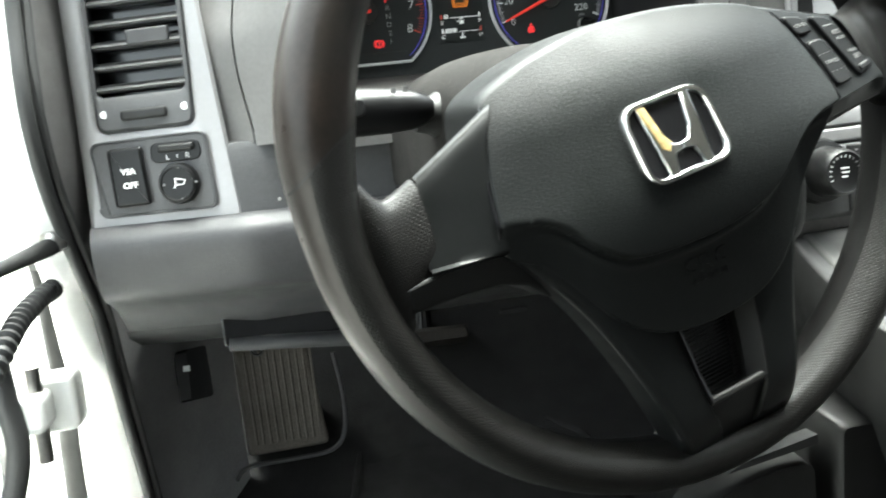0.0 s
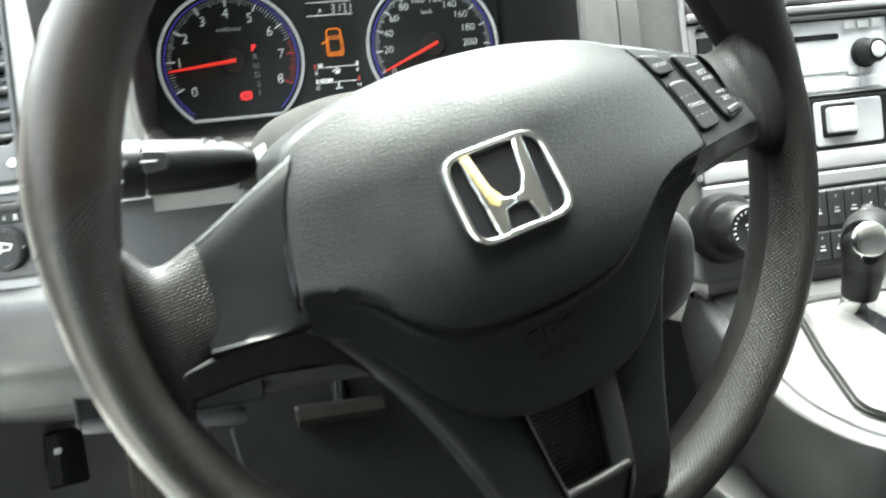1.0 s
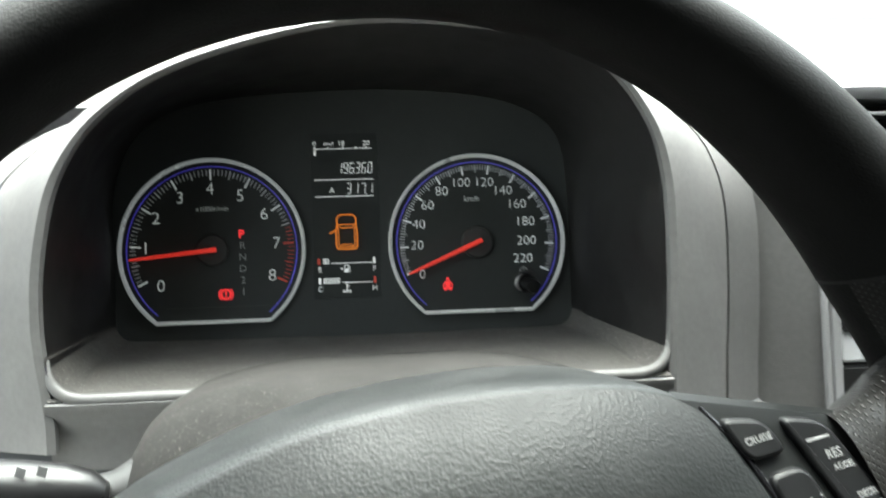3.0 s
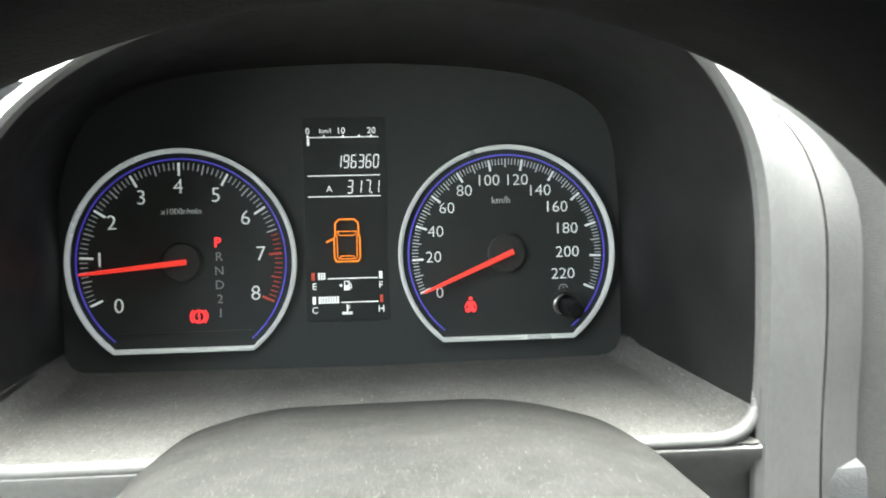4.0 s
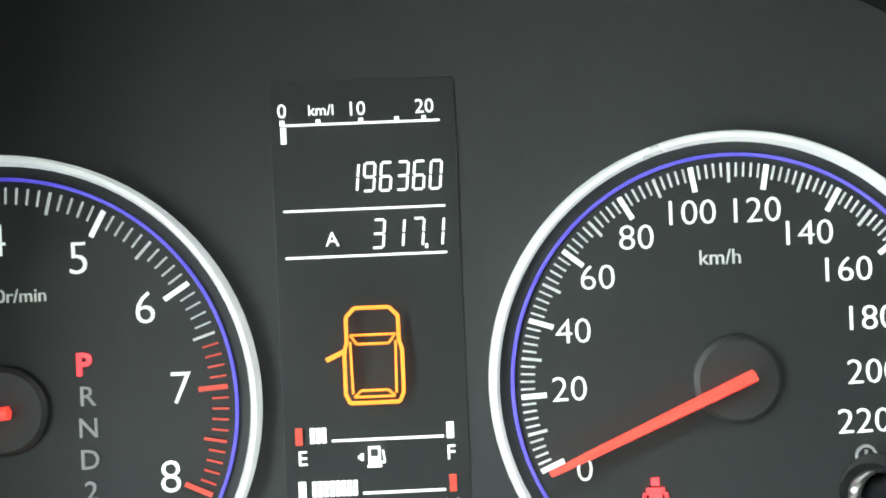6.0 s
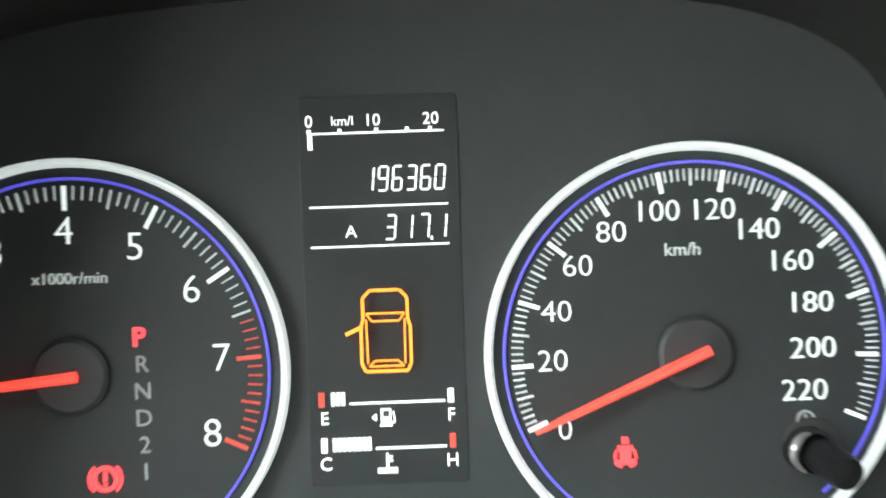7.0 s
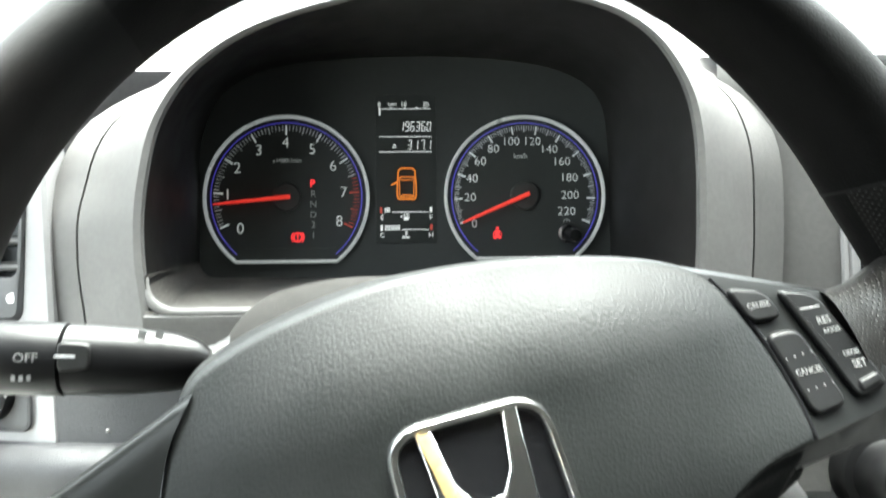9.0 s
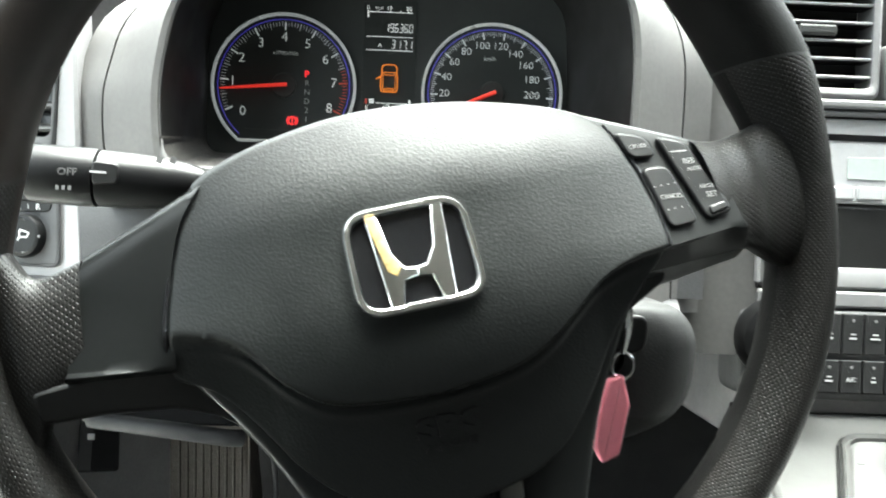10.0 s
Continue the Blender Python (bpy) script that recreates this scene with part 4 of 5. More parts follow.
          [(-2.255, -1.035, -0.745), (-1.4, -1.035, -0.755), (-0.7, -1.035, -0.755), (0.86, -1.035, -0.745)]], False)
part("ledge", bm, "ledge", hood, "dusty grey ledge below the dials")

bm = bmesh.new()
skin(bm, [[(x, y, z) for x in (-2.262, -1.6, -0.7, 0.2, 0.87)] for y, z in ((-1.028, -0.752), (-1.040, -0.765), (-1.035, -0.80), (-0.97, -0.90), (-0.95, -1.1))], False)
part("ledge_lip", bm, "hood", hood, "grey lip below the ledge")



def corner_fillet(side):
    """The rounded inner corner between the recess wall and the ledge, from the dials out to the mouth."""
    bm = bmesh.new()
    rows = []
    for f in np.linspace(0, 1.02, 10):
        wall = -2.20 * (1 - f) - 2.262 * f if side < 0 else 0.582 * (1 - f) + 0.868 * f
        y, floor, r = 0.03 - 1.035 * f, -0.537 - 0.205 * f, 0.10 + 0.10 * f
        rows.append([(wall - side * r * (1 - math.sin(a)), y, floor + 0.005 + r * (1 - math.cos(a))) for a in np.linspace(-0.05, math.pi / 2 + 0.05, 10)])
    skin(bm, rows, False)
    return bm


for side in (-1, 1):
    part("corner", corner_fillet(side), "ledge", hood, "rounded dusty corner of the recess")
lip = rounded([(-2.268, -0.30), (-2.262, -0.745), (0.866, -0.735), (0.868, -0.28)], [0.0, 0.20, 0.20, 0.0], 10)
lip = [p for p in lip if p[1] < -0.50]
part("mouth_lip", tube([(p[0], -1.010 + 0.03 * max(0.0, (p[1] + 0.735) / 0.2) ** 2, p[1]) for p in lip], [0.008 + 0.024 * max(0.0, min(1.0, (-0.50 - p[1]) / 0.20)) for p in lip], 10), "hood", hood, "rounded grey lip of the mouth")

# ---- steering column ----
def prism(sections, cap=True):
    """A body skinned over outlines (x, z), each at its own depth y."""
    bm = bmesh.new()
    skin(bm, [[(p[0], y, p[1]) for p in o] for y, o in sections], True, cap, cap)
    return bm


column = thing("steering_column", (-0.5, -0.9, -2.3), "grey and black steering column cover behind the wheel", "steering column")
def upper(k, dz):
    return rounded([(-0.56 - 1.10 * k, -1.42), (-0.56 - 1.10 * k, -0.82 + dz), (-0.56 - 0.93 * k, -0.655 + dz), (-0.56 - 0.60 * k, -0.575 + dz), (-0.56 + 0.50 * k, -0.565 + dz), (-0.56 + 0.93 * k, -0.68 + dz), (-0.56 + 1.08 * k, -0.90 + dz), (-0.56 + 1.08 * k, -1.42)], [0.03, 0.12, 0.12, 0.3, 0.3, 0.2, 0.2, 0.03], 6)
part("upper_cover", prism([(-0.45, upper(1.0, -0.07)), (-0.75, upper(1.0, -0.03)), (-1.2, upper(1.0, 0.0)), (-1.8, upper(0.98, 0.015)), (-2.2, upper(0.93, 0.0)), (-2.42, upper(0.88, -0.05)), (-2.58, upper(0.82, -0.13)), (-2.70, upper(0.74, -0.24)), (-2.76, upper(0.62, -0.38))]), "cover", column, "dusty dark grey upper cover", smooth=70)
def lower(k, dz=0.0):
    return rounded([(-1.60 * k, -1.425), (0.52 * k, -1.425), (1.00 * k, -1.47), (1.12 * k, -1.62), (1.08 * k, -2.05), (0.55, -2.32 + dz), (-0.85, -2.30 + dz), (-1.50 * k, -1.95)], [0.03, 0.1, 0.12, 0.2, 0.3, 0.3, 0.3, 0.3], 6)
part("lower_cover", prism([(-0.70, lower(1.04)), (-1.3, lower(1.02)), (-1.65, lower(1.0)), (-1.9, lower(0.975, 0.02)), (-2.08, lower(0.93, 0.06)), (-2.22, lower(0.85, 0.12)), (-2.31, lower(0.73, 0.22)), (-2.36, lower(0.55, 0.35))]), "column", column, "dark grey lower cover with the ignition bulge", smooth=70)
part("ignition_ring", lathe([(0.20, 0), (0.20, 0.10), (0.17, 0.14), (0.11, 0.15), (0.10, 0.08)], (0.42, -2.28, -1.72), (0.25, -1, 0.05), 28), "button", column, "round black ignition lock")

stalk = thing("indicator_stalk", (-1.5, -2.2, -0.9), "black indicator and light stalk beside the column", "indicator stalk")
part("stalk_boot", lathe([(0.20, 0), (0.17, 0.10), (0.11, 0.2), (0.09, 0.3)], (-1.42, -2.18, -0.96), (-1, -0.3, 0.02), 24), "black", stalk, "black stalk boot")
part("stalk_arm", lathe([(0.055, 0), (0.095, 0.05), (0.118, 0.13), (0.135, 0.28), (0.143, 0.46), (0.145, 0.56)], (-1.60, -2.36, -0.915), (-1, -0.06, 0.045), 32), "stalk", stalk, "tapering black stalk arm")
knob = part("light_switch", lathe([(0.128, 0), (0.148, 0.008), (0.150, 0.06), (0.150, 0.29), (0.142, 0.34), (0.10, 0.365)], (-2.165, -2.395, -0.890), (-1, -0.06, 0.045), 36), "stalk", stalk, "round black light switch on the stalk")
writing("OFF", 0.050, (-2.275, -2.552, -0.872), "print_grey", knob, "print", squeeze=1.1)
bars([(-2.165, -0.865, -2.085, -0.868, 0.010)], -2.545, 0.01, "print_dim", stalk, "index_mark")
part("index_window", plate(rounded([(-2.16, -0.93), (-2.03, -0.92), (-2.03, -0.82), (-2.16, -0.81)], 0.03), -2.45, -2.541, 0.01), "black", stalk, "small index window")
bars([(-2.33 + 0.03 * i, -0.950, -2.315 + 0.03 * i, -0.950, 0.022) for i in range(3)], -2.545, 0.02, "print_grey", knob, "print_marks")
for i in range(2):
    bars([(-1.86 + 0.07 * i, -0.785, -1.83 + 0.07 * i, -0.795, 0.035)], -2.475, 0.02, "print_grey", stalk, "print_mark")

def key_part(name, bm, mat, parent, label):
    bm.transform(Matrix.Translation((-0.14, 0, 0.11)))
    return part(name, bm, mat, parent, label)


keys = thing("ignition_key", (0.58, -2.42, -2.2), "ignition key in its lock with a pink plastic tag hanging", "car key")
key_part("key_bow", plate(rounded([(0.62, -1.80), (0.80, -1.80), (0.82, -1.60), (0.60, -1.60)], 0.07), -2.36, -2.44, 0.02), "button", keys, "black key head")
key_part("key_blade", box(0.685, 0.735, -2.40, -2.30, -1.70, -1.62, 0.01), "dull_metal", keys, "steel key blade")
bm = bmesh.new()
skin(bm, [[(0.685 + (0.055 + 0.010 * math.cos(b)) * math.cos(a), -2.44 + 0.010 * math.sin(b), -1.86 + (0.07 + 0.010 * math.cos(b)) * math.sin(a)) for b in np.linspace(0, math.tau, 9)[:-1]] for a in np.linspace(0, math.tau, 25)], True)
key_part("split_ring", bm, "chrome", keys, "chrome split ring")
key_part("snap_hook", tube([(0.70, -2.44, -1.50), (0.69, -2.46, -1.58), (0.70, -2.45, -1.68), (0.68, -2.44, -1.80)], [0.02, 0.032, 0.03, 0.02], 8), "chrome", keys, "chrome snap hook")
key_part("tag", plate(rounded([(0.61, -1.93), (0.69, -1.905), (0.73, -2.06), (0.685, -2.32), (0.595, -2.37), (0.545, -2.28), (0.565, -2.08)][::-1], 0.02), -2.41, -2.47, 0.02), "pink", keys, "pink plastic tag")

# ---- dashboard ----
def dash_y(x):
    """Depth of the dash front: flat in front of the driver, swept back towards the door."""
    return -0.78 - 0.30 * min(0.0, x + 2.8) + 0.10 * max(0.0, min(1.0, x - 0.9))


def on_left(a, h, b):
    return (a, -0.67 - 0.30 * (a + 3.1) + h, b)


dash = thing("dashboard", (0.4, 1.5, -2.4), "grey plastic dashboard with a silver centre and a knee panel", "dashboard")
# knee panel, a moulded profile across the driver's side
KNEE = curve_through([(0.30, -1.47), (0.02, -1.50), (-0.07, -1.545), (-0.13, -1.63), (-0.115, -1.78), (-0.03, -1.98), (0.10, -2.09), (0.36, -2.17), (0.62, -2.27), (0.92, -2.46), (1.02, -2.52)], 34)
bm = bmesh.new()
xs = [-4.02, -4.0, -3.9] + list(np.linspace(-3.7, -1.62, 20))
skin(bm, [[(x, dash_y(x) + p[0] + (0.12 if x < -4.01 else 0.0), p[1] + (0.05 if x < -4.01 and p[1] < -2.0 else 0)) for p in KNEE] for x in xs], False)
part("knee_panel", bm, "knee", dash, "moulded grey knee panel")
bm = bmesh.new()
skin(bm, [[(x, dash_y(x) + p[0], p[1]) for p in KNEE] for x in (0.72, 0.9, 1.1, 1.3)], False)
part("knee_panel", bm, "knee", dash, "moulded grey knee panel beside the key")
# The opening below the column is a black sheet, its shade given by colour.
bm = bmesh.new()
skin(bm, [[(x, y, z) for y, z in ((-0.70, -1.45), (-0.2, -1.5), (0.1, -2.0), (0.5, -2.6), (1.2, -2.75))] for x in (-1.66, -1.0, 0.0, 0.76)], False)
part("column_shade", bm, "visor", dash, "black sheet for the shade in the opening below the column")
# The underside takes a darker grey than the panel, as painted shade.
bm = bmesh.new()
skin(bm, [[(x, dash_y(x) + a, z) for a, z in ((1.02, -2.52), (1.10, -2.60), (1.75, -2.80), (2.3, -2.86), (3.2, -2.75))] for x in (-4.02, -3.4, -2.2, -1.6, 0.0, 1.3)], False)
part("lower_edge", bm, "column", dash, "underside of the knee panel, darkened for shade")
part("coin_slot", box(-3.18, -1.70, 0.26, 0.80, -2.72, -2.44, 0.02), "emblem_back", dash, "black open coin slot")
part("slot_lip", tube([(-3.13, 0.30, -2.70), (-2.6, 0.26, -2.745), (-2.02, 0.22, -2.80), (-1.9, 0.3, -2.82)], 0.07, 12), "knee", dash, "rounded lip below the slot")
part("access_seam", tube([(-3.70, -0.02, -2.115), (-3.66, 0.10, -2.17), (-3.62, 0.22, -2.30), (-3.50, 0.50, -2.50)], 0.008, 6), "emblem_back", dash, "thin dark seam of an access panel")
# panel between the hood and the knee panel
bm = bmesh.new()
skin(bm, [[(x, dash_y(x) + 0.02 + a, z) for a, z in ((0.25, -0.90), (0.02, -0.97), (0.0, -1.02), (0.0, -1.2), (0.0, -1.50))] for x in (-2.92, -2.6, -2.2, -1.4, 0.0, 0.9, 1.5)], False)
part("middle_panel", bm, "trim_dark", dash, "dark grey middle panel behind the column")
part("rivet", lathe([(0.013, 0), (0.013, 0.008), (0.007, 0.012)], (-2.55, dash_y(-2.55) + 0.02, -1.43), (0, -1, 0), 10), "dull_metal", dash, "small pale fastener")
# top of the dash, level, running out to the windscreen
bm = bmesh.new()
rows = []
for x in np.linspace(-4.6, 11.0, 40):
    edge = 0.05 if x < 1.0 else -0.10
    side = 0.9 * max(0.0, (-3.4 - x)) ** 1.5
    rows.append([(x, edge + 0.75, 0.25), (x, edge + 0.50, 0.70), (x, edge + 0.30 + side, 0.95), (x, edge + 0.38 + side, 1.03), (x, 1.2, 1.18), (x, 2.5, 1.65), (x, 5.5, 2.80), (x, 6.4, 3.1)])
skin(bm, rows, False)
part("dash_top", bm, "dash", dash, "grey padded dash top")

# left end: silver panel with the side vent and switches
def ring_skin(outer, hole, depth_out, depth_in, to, back=0.35):
    bm = bmesh.new()
    skin(bm, [[to(p[0], back, p[1]) for p in outer], [to(p[0], depth_out + 0.03, p[1]) for p in outer], [to(p[0], depth_out, p[1]) for p in shrunk(outer, 0.025)],
              [to(p[0], depth_out, p[1]) for p in shrunk(hole, -0.03)], [to(p[0], depth_out + 0.02, p[1]) for p in hole], [to(p[0], depth_in, p[1]) for p in hole]], True)
    return bm


end_panel = thing("end_panel", (-3.45, -0.3, -1.5), "silver dash end panel with a black side vent and switch plate", "dash panel")
outer = rounded([(-4.00, -1.53), (-2.83, -1.525), (-3.02, 0.98), (-3.97, 1.0)], [0.05, 0.05, 0.2, 0.2], 7)
hole = rounded([(-3.84, -0.80), (-3.09, -0.80), (-3.06, 0.62), (-3.80, 0.62)], [0.09, 0.09, 0.09, 0.09], 7)
part("panel", ring_skin(outer, hole, 0.0, 0.25, on_left), "silver", end_panel, "satin silver panel")
vent = part("side_vent", ring_skin(rounded([(-3.835, -0.795), (-3.095, -0.795), (-3.065, 0.615), (-3.795, 0.615)], 0.09, 7), rounded([(-3.80, -0.53), (-3.13, -0.53), (-3.10, 0.57), (-3.765, 0.57)], 0.06, 7), -0.012, 0.22, on_left), "trim_dark", end_panel, "dark grey side vent")
part("vent_back", plate(rounded([(-3.83, -0.56), (-3.10, -0.56), (-3.07, 0.60), (-3.79, 0.60)], 0.03), 0.30, 0.24, 0.01, on_left), "emblem_back", vent, "black vent throat")
for i in range(7):
    z = -0.455 + 0.160 * i
    bm = bmesh.new()
    xl = -3.80 + (z + 0.5) * 0.03
    sec = [(0.05, 0.030), (0.035, 0.042), (0.17, 0.012), (0.19, -0.002), (0.17, -0.012), (0.04, -0.012), (0.025, 0.004)]
    skin(bm, [[on_left(x, d, z + h - 0.02) for d, h in sec] for x in (xl, xl + 0.32, xl + 0.67)], True, True, True)
    part("slat", bm, "trim_dark", vent, "", smooth=30)
part("vent_tab", plate(rounded([(-3.52, -0.16), (-3.20, -0.16), (-3.20, -0.045), (-3.52, -0.045)], 0.02), 0.10, 0.012, 0.015, on_left), "knee", vent, "grey vane tab")
part("thumb_wheel", plate(rounded([(-3.64, -0.715), (-3.29, -0.715), (-3.29, -0.635), (-3.64, -0.635)], 0.03), 0.05, -0.05, 0.02, on_left), "black", vent, "ribbed black thumb wheel")
for x, z in ((-3.765, -0.655), (-3.155, -0.655)):
    part("vent_mark", lathe([(0.030, 0), (0.030, 0.006), (0.018, 0.008)], on_left(x, -0.010, z), (0, -1, 0), 16), "print_white", vent, "white dot")
switches = part("switch_plate", plate(rounded([(-3.90, -1.43), (-3.01, -1.43), (-3.035, -0.855), (-3.905, -0.865)], 0.07), 0.02, -0.025, 0.02, on_left), "trim_dark", end_panel, "black switch plate with a thin raised rim")
part("plate_rim", tube([on_left(p[0], -0.022, p[1]) for p in rounded([(-3.90, -1.43), (-3.01, -1.43), (-3.035, -0.855), (-3.905, -0.865)], 0.07)] + [on_left(-3.83, -0.022, -1.43)], 0.010, 6), "knee", switches, "thin raised rim")
part("slide_bed", plate(rounded([(-3.46, -1.06), (-3.08, -1.06), (-3.08, -0.905), (-3.46, -0.905)], 0.07), 0.0, -0.034, 0.01, on_left), "button", switches, "oval bed of the mirror selector")
part("selector", plate(rounded([(-3.40, -0.985), (-3.13, -0.985), (-3.13, -0.925), (-3.40, -0.925)], 0.03), -0.02, -0.075, 0.02, on_left), "black", switches, "black mirror selector")
for body, x in (("L", -3.335), ("R", -3.185)):
    writing(body, 0.060, on_left(x, -0.036, -1.022), "print_white", switches, "print", yaw=-16.7)
bars([(-3.262, -1.005, -3.262, -1.035, 0.006)], -0.036, 0.006, "print_white", switches, "print_mark", to=on_left)
vsa = part("stability_switch", plate(rounded([(-3.775, -1.365), (-3.50, -1.36), (-3.52, -0.915), (-3.785, -0.92)], 0.03), 0.0, -0.075, 0.025, on_left), "button", switches, "rectangular black switch")
writing("VSA", 0.066, on_left(-3.64, -0.080, -1.10), "print_white", vsa, "print", bold=0.001, yaw=-16.7)
writing("OFF", 0.066, on_left(-3.635, -0.080, -1.205), "print_white", vsa, "print", bold=0.001, yaw=-16.7)
mirror = part("mirror_knob", lathe([(0.155, 0), (0.155, 0.05), (0.145, 0.075), (0.125, 0.082), (0.12, 0.070), (0.02, 0.066)], on_left(-3.265, -0.02, -1.225), (-0.29, -1, 0), 36), "button", switches, "round black mirror adjuster")
bars([(-3.30, -1.185, -3.235, -1.20, 0.008), (-3.30, -1.185, -3.30, -1.235, 0.008), (-3.30, -1.235, -3.24, -1.235, 0.008), (-3.24, -1.235, -3.225, -1.20, 0.008), (-3.30, -1.235, -3.315, -1.26, 0.008)], -0.088, 0.008, "print_white", mirror, "mirror_symbol", to=on_left)
for a in range(4):
    part("knob_mark", lathe([(0.010, 0), (0.008, 0.006)], on_left(-3.265 + 0.12 * math.cos(a * math.pi / 2), -0.094, -1.225 + 0.12 * math.sin(a * math.pi / 2)), (0, -1, 0), 8), "print_grey", mirror)

# centre stack
CY = -0.60
stack = thing("centre_stack", (2.9, -0.3, -2.3), "silver centre stack with vents, radio and heater controls", "centre console")


def at_stack(o, front, back=0.5, bevel=0.02):
    return plate(o, CY + back, CY + front, bevel)


def rect(x0, x1, z0, z1, r=0.04, lean=0.0, n=5):
    return rounded([(x0 + lean * z0, z0), (x1 + lean * z0, z0), (x1 + lean * z1, z1), (x0 + lean * z1, z1)], r, n)


part("vent_housing", prism([(1.2, rect(1.92, 4.9, -0.12, 0.80, 0.1)), (CY + 0.36, rect(1.92, 4.9, -0.12, 0.85, 0.1))]), "visor", stack, "dark housing behind the vents")
part("stack_body", prism([(1.2, rect(1.90, 4.9, -2.6, -0.05, 0.1)), (CY + 0.10, rect(1.90, 4.9, -2.6, -0.05, 0.1)), (CY + 0.04, rect(1.92, 4.86, -2.56, -0.08, 0.1))]), "dash", stack, "grey stack body")
bm = bmesh.new()
skin(bm, [[(x, y, z) for x, y in ((1.20, -0.42 + 6 * max(0.0, z - 0.8) ** 2), (1.45, -0.54 + 6 * max(0.0, z - 0.8) ** 2), (1.86, -0.57 + 6 * max(0.0, z - 0.8) ** 2), (1.90, -0.60 + 6 * max(0.0, z - 0.8) ** 2), (1.93, -0.60 + 6 * max(0.0, z - 0.8) ** 2))] for z in (-1.9, -1.32, -0.8, -0.3, 0.3, 0.6, 0.8, 0.88, 0.95, 1.02, 1.08, 1.12, 1.15)], False)
part("side_cheek", bm, "band", stack, "grey cheek beside the hood")
bm = bmesh.new()
skin(bm, [[(x, y, z) for z, y in ((-1.4, -0.52), (0.0, -0.50), (0.7, -0.30), (0.95, 0.0), (1.02, 0.3))] for x in (0.95, 1.3, 1.96)], False)
part("fascia", bm, "hood", stack, "grey fascia behind the hood flank")
part("silver_edge", tube([(1.915, CY - 0.02, -1.36), (1.905, CY - 0.02, -0.7), (1.90, CY - 0.02, 0.0), (1.91, CY - 0.01, 0.75)], 0.022, 8), "silver", stack, "thin silver edge strip")
VENT_Z0, VENT_Z1 = 0.05, 0.74
for x0, x1, nm in ((1.98, 2.69, "a"), (3.10, 3.81, "b")):
    o = rect(x0 - 0.06, x1 + 0.06, VENT_Z0 - 0.07, VENT_Z1 + 0.09, 0.08, 0, 7)
    v = part("centre_vent", ring_skin(o, rect(x0, x1, VENT_Z0, VENT_Z1, 0.06, 0, 7), CY - 0.03, CY + 0.25, lambda a, h, b: (a, h, b), CY + 0.3), "silver", stack, "silver framed centre vent")
    part("vent_back", plate(rect(x0 - 0.02, x1 + 0.02, VENT_Z0 - 0.02, VENT_Z1 + 0.02), CY + 0.33, CY + 0.25, 0.01), "visor", v, "black vent throat")
    for i in range(5):
        z = VENT_Z0 + 0.085 + 0.130 * i
        bm = bmesh.new()
        sec = [(0.02, 0.012), (0.17, 0.004), (0.19, -0.002), (0.17, -0.010), (0.03, -0.012), (0.01, -0.004)]
        skin(bm, [[(x, CY + d, z + h) for d, h in sec] for x in (x0 + 0.005, x1 - 0.005)], True, True, True)
        part("slat", bm, "visor", v, "", smooth=30)
        part("slat_edge", tube([(x0 + 0.005, CY + 0.012, z), (x1 - 0.005, CY + 0.012, z)], 0.012, 8), "silver", v)
    part("vent_tab", plate(rect((x0 + x1) / 2 - 0.19, (x0 + x1) / 2 + 0.09, 0.425, 0.505, 0.02), CY + 0.06, CY - 0.02, 0.02), "console", v, "silver vane tab")
hz = part("hazard_switch", at_stack(rounded([(2.80, -0.02), (3.09, -0.02), (3.03, 0.38), (2.78, 0.38)], 0.04), -0.07, 0.2, 0.03), "silver", stack, "silver hazard light switch")
tri_pts = [(2.925, 0.25), (2.85, 0.11), (3.0, 0.11)]
bars([(a[0], a[1], b[0], b[1], 0.025) for a, b in zip(tri_pts, tri_pts[1:] + tri_pts[:1])], CY - 0.072, 0.02, "hazard_red", hz, "red_triangle")
part("upper_strip", at_stack(rect(1.93, 4.85, -0.10, -0.035, 0.02), -0.06, 0.3), "silver", stack, "silver strip below the vents")
sur = part("radio_surround", ring_skin(rect(1.92, 3.92, -1.40, -0.11, 0.05, 0, 7), rect(2.0, 3.80, -1.24, -0.15, 0.05, 0, 7), CY - 0.035, CY + 0.35, lambda a, h, b: (a, h, b), CY + 0.3), "silver", stack, "silver radio surround")
radio = thing("car_radio", (2.9, -0.4, -0.78), "silver car radio with a pale display and round knob", "car radio")
part("radio_body", at_stack(rect(2.01, 3.79, -0.775, -0.165, 0.03), 0.015, 0.5, 0.015), "radio", radio, "silver radio front")
part("disc_slot", at_stack(rect(2.35, 3.32, -0.325, -0.275, 0.02), 0.008, 0.2, 0.004), "emblem_back", radio, "black disc slot")
part("radio_display", at_stack(rect(2.55, 3.37, -0.60, -0.44, 0.015), 0.006, 0.1, 0.004), "lcd_pale", radio, "pale radio display")
for i in range(7):
    x = 2.20 + 0.215 * i
    part("radio_button", at_stack(rect(x, x + 0.19, -0.745, -0.655, 0.012), -0.004, 0.1, 0.008), "radio", radio, "")
for i, (x, z) in enumerate(((3.42, -0.22), (3.55, -0.22), (3.68, -0.22), (3.68, -0.33), (3.42, -0.60), (3.55, -0.60))):
    part("radio_button", at_stack(rect(x - 0.05, x + 0.05, z - 0.035, z + 0.035, 0.012), -0.004, 0.1, 0.008), "radio", radio, "")
part("volume_knob", lathe([(0.125, 0), (0.125, 0.02), (0.105, 0.03), (0.100, 0.16), (0.090, 0.18), (0.02, 0.182)], (3.545, CY + 0.01, -0.46), (0, -1, 0), 30), "button", radio, "round black volume knob")
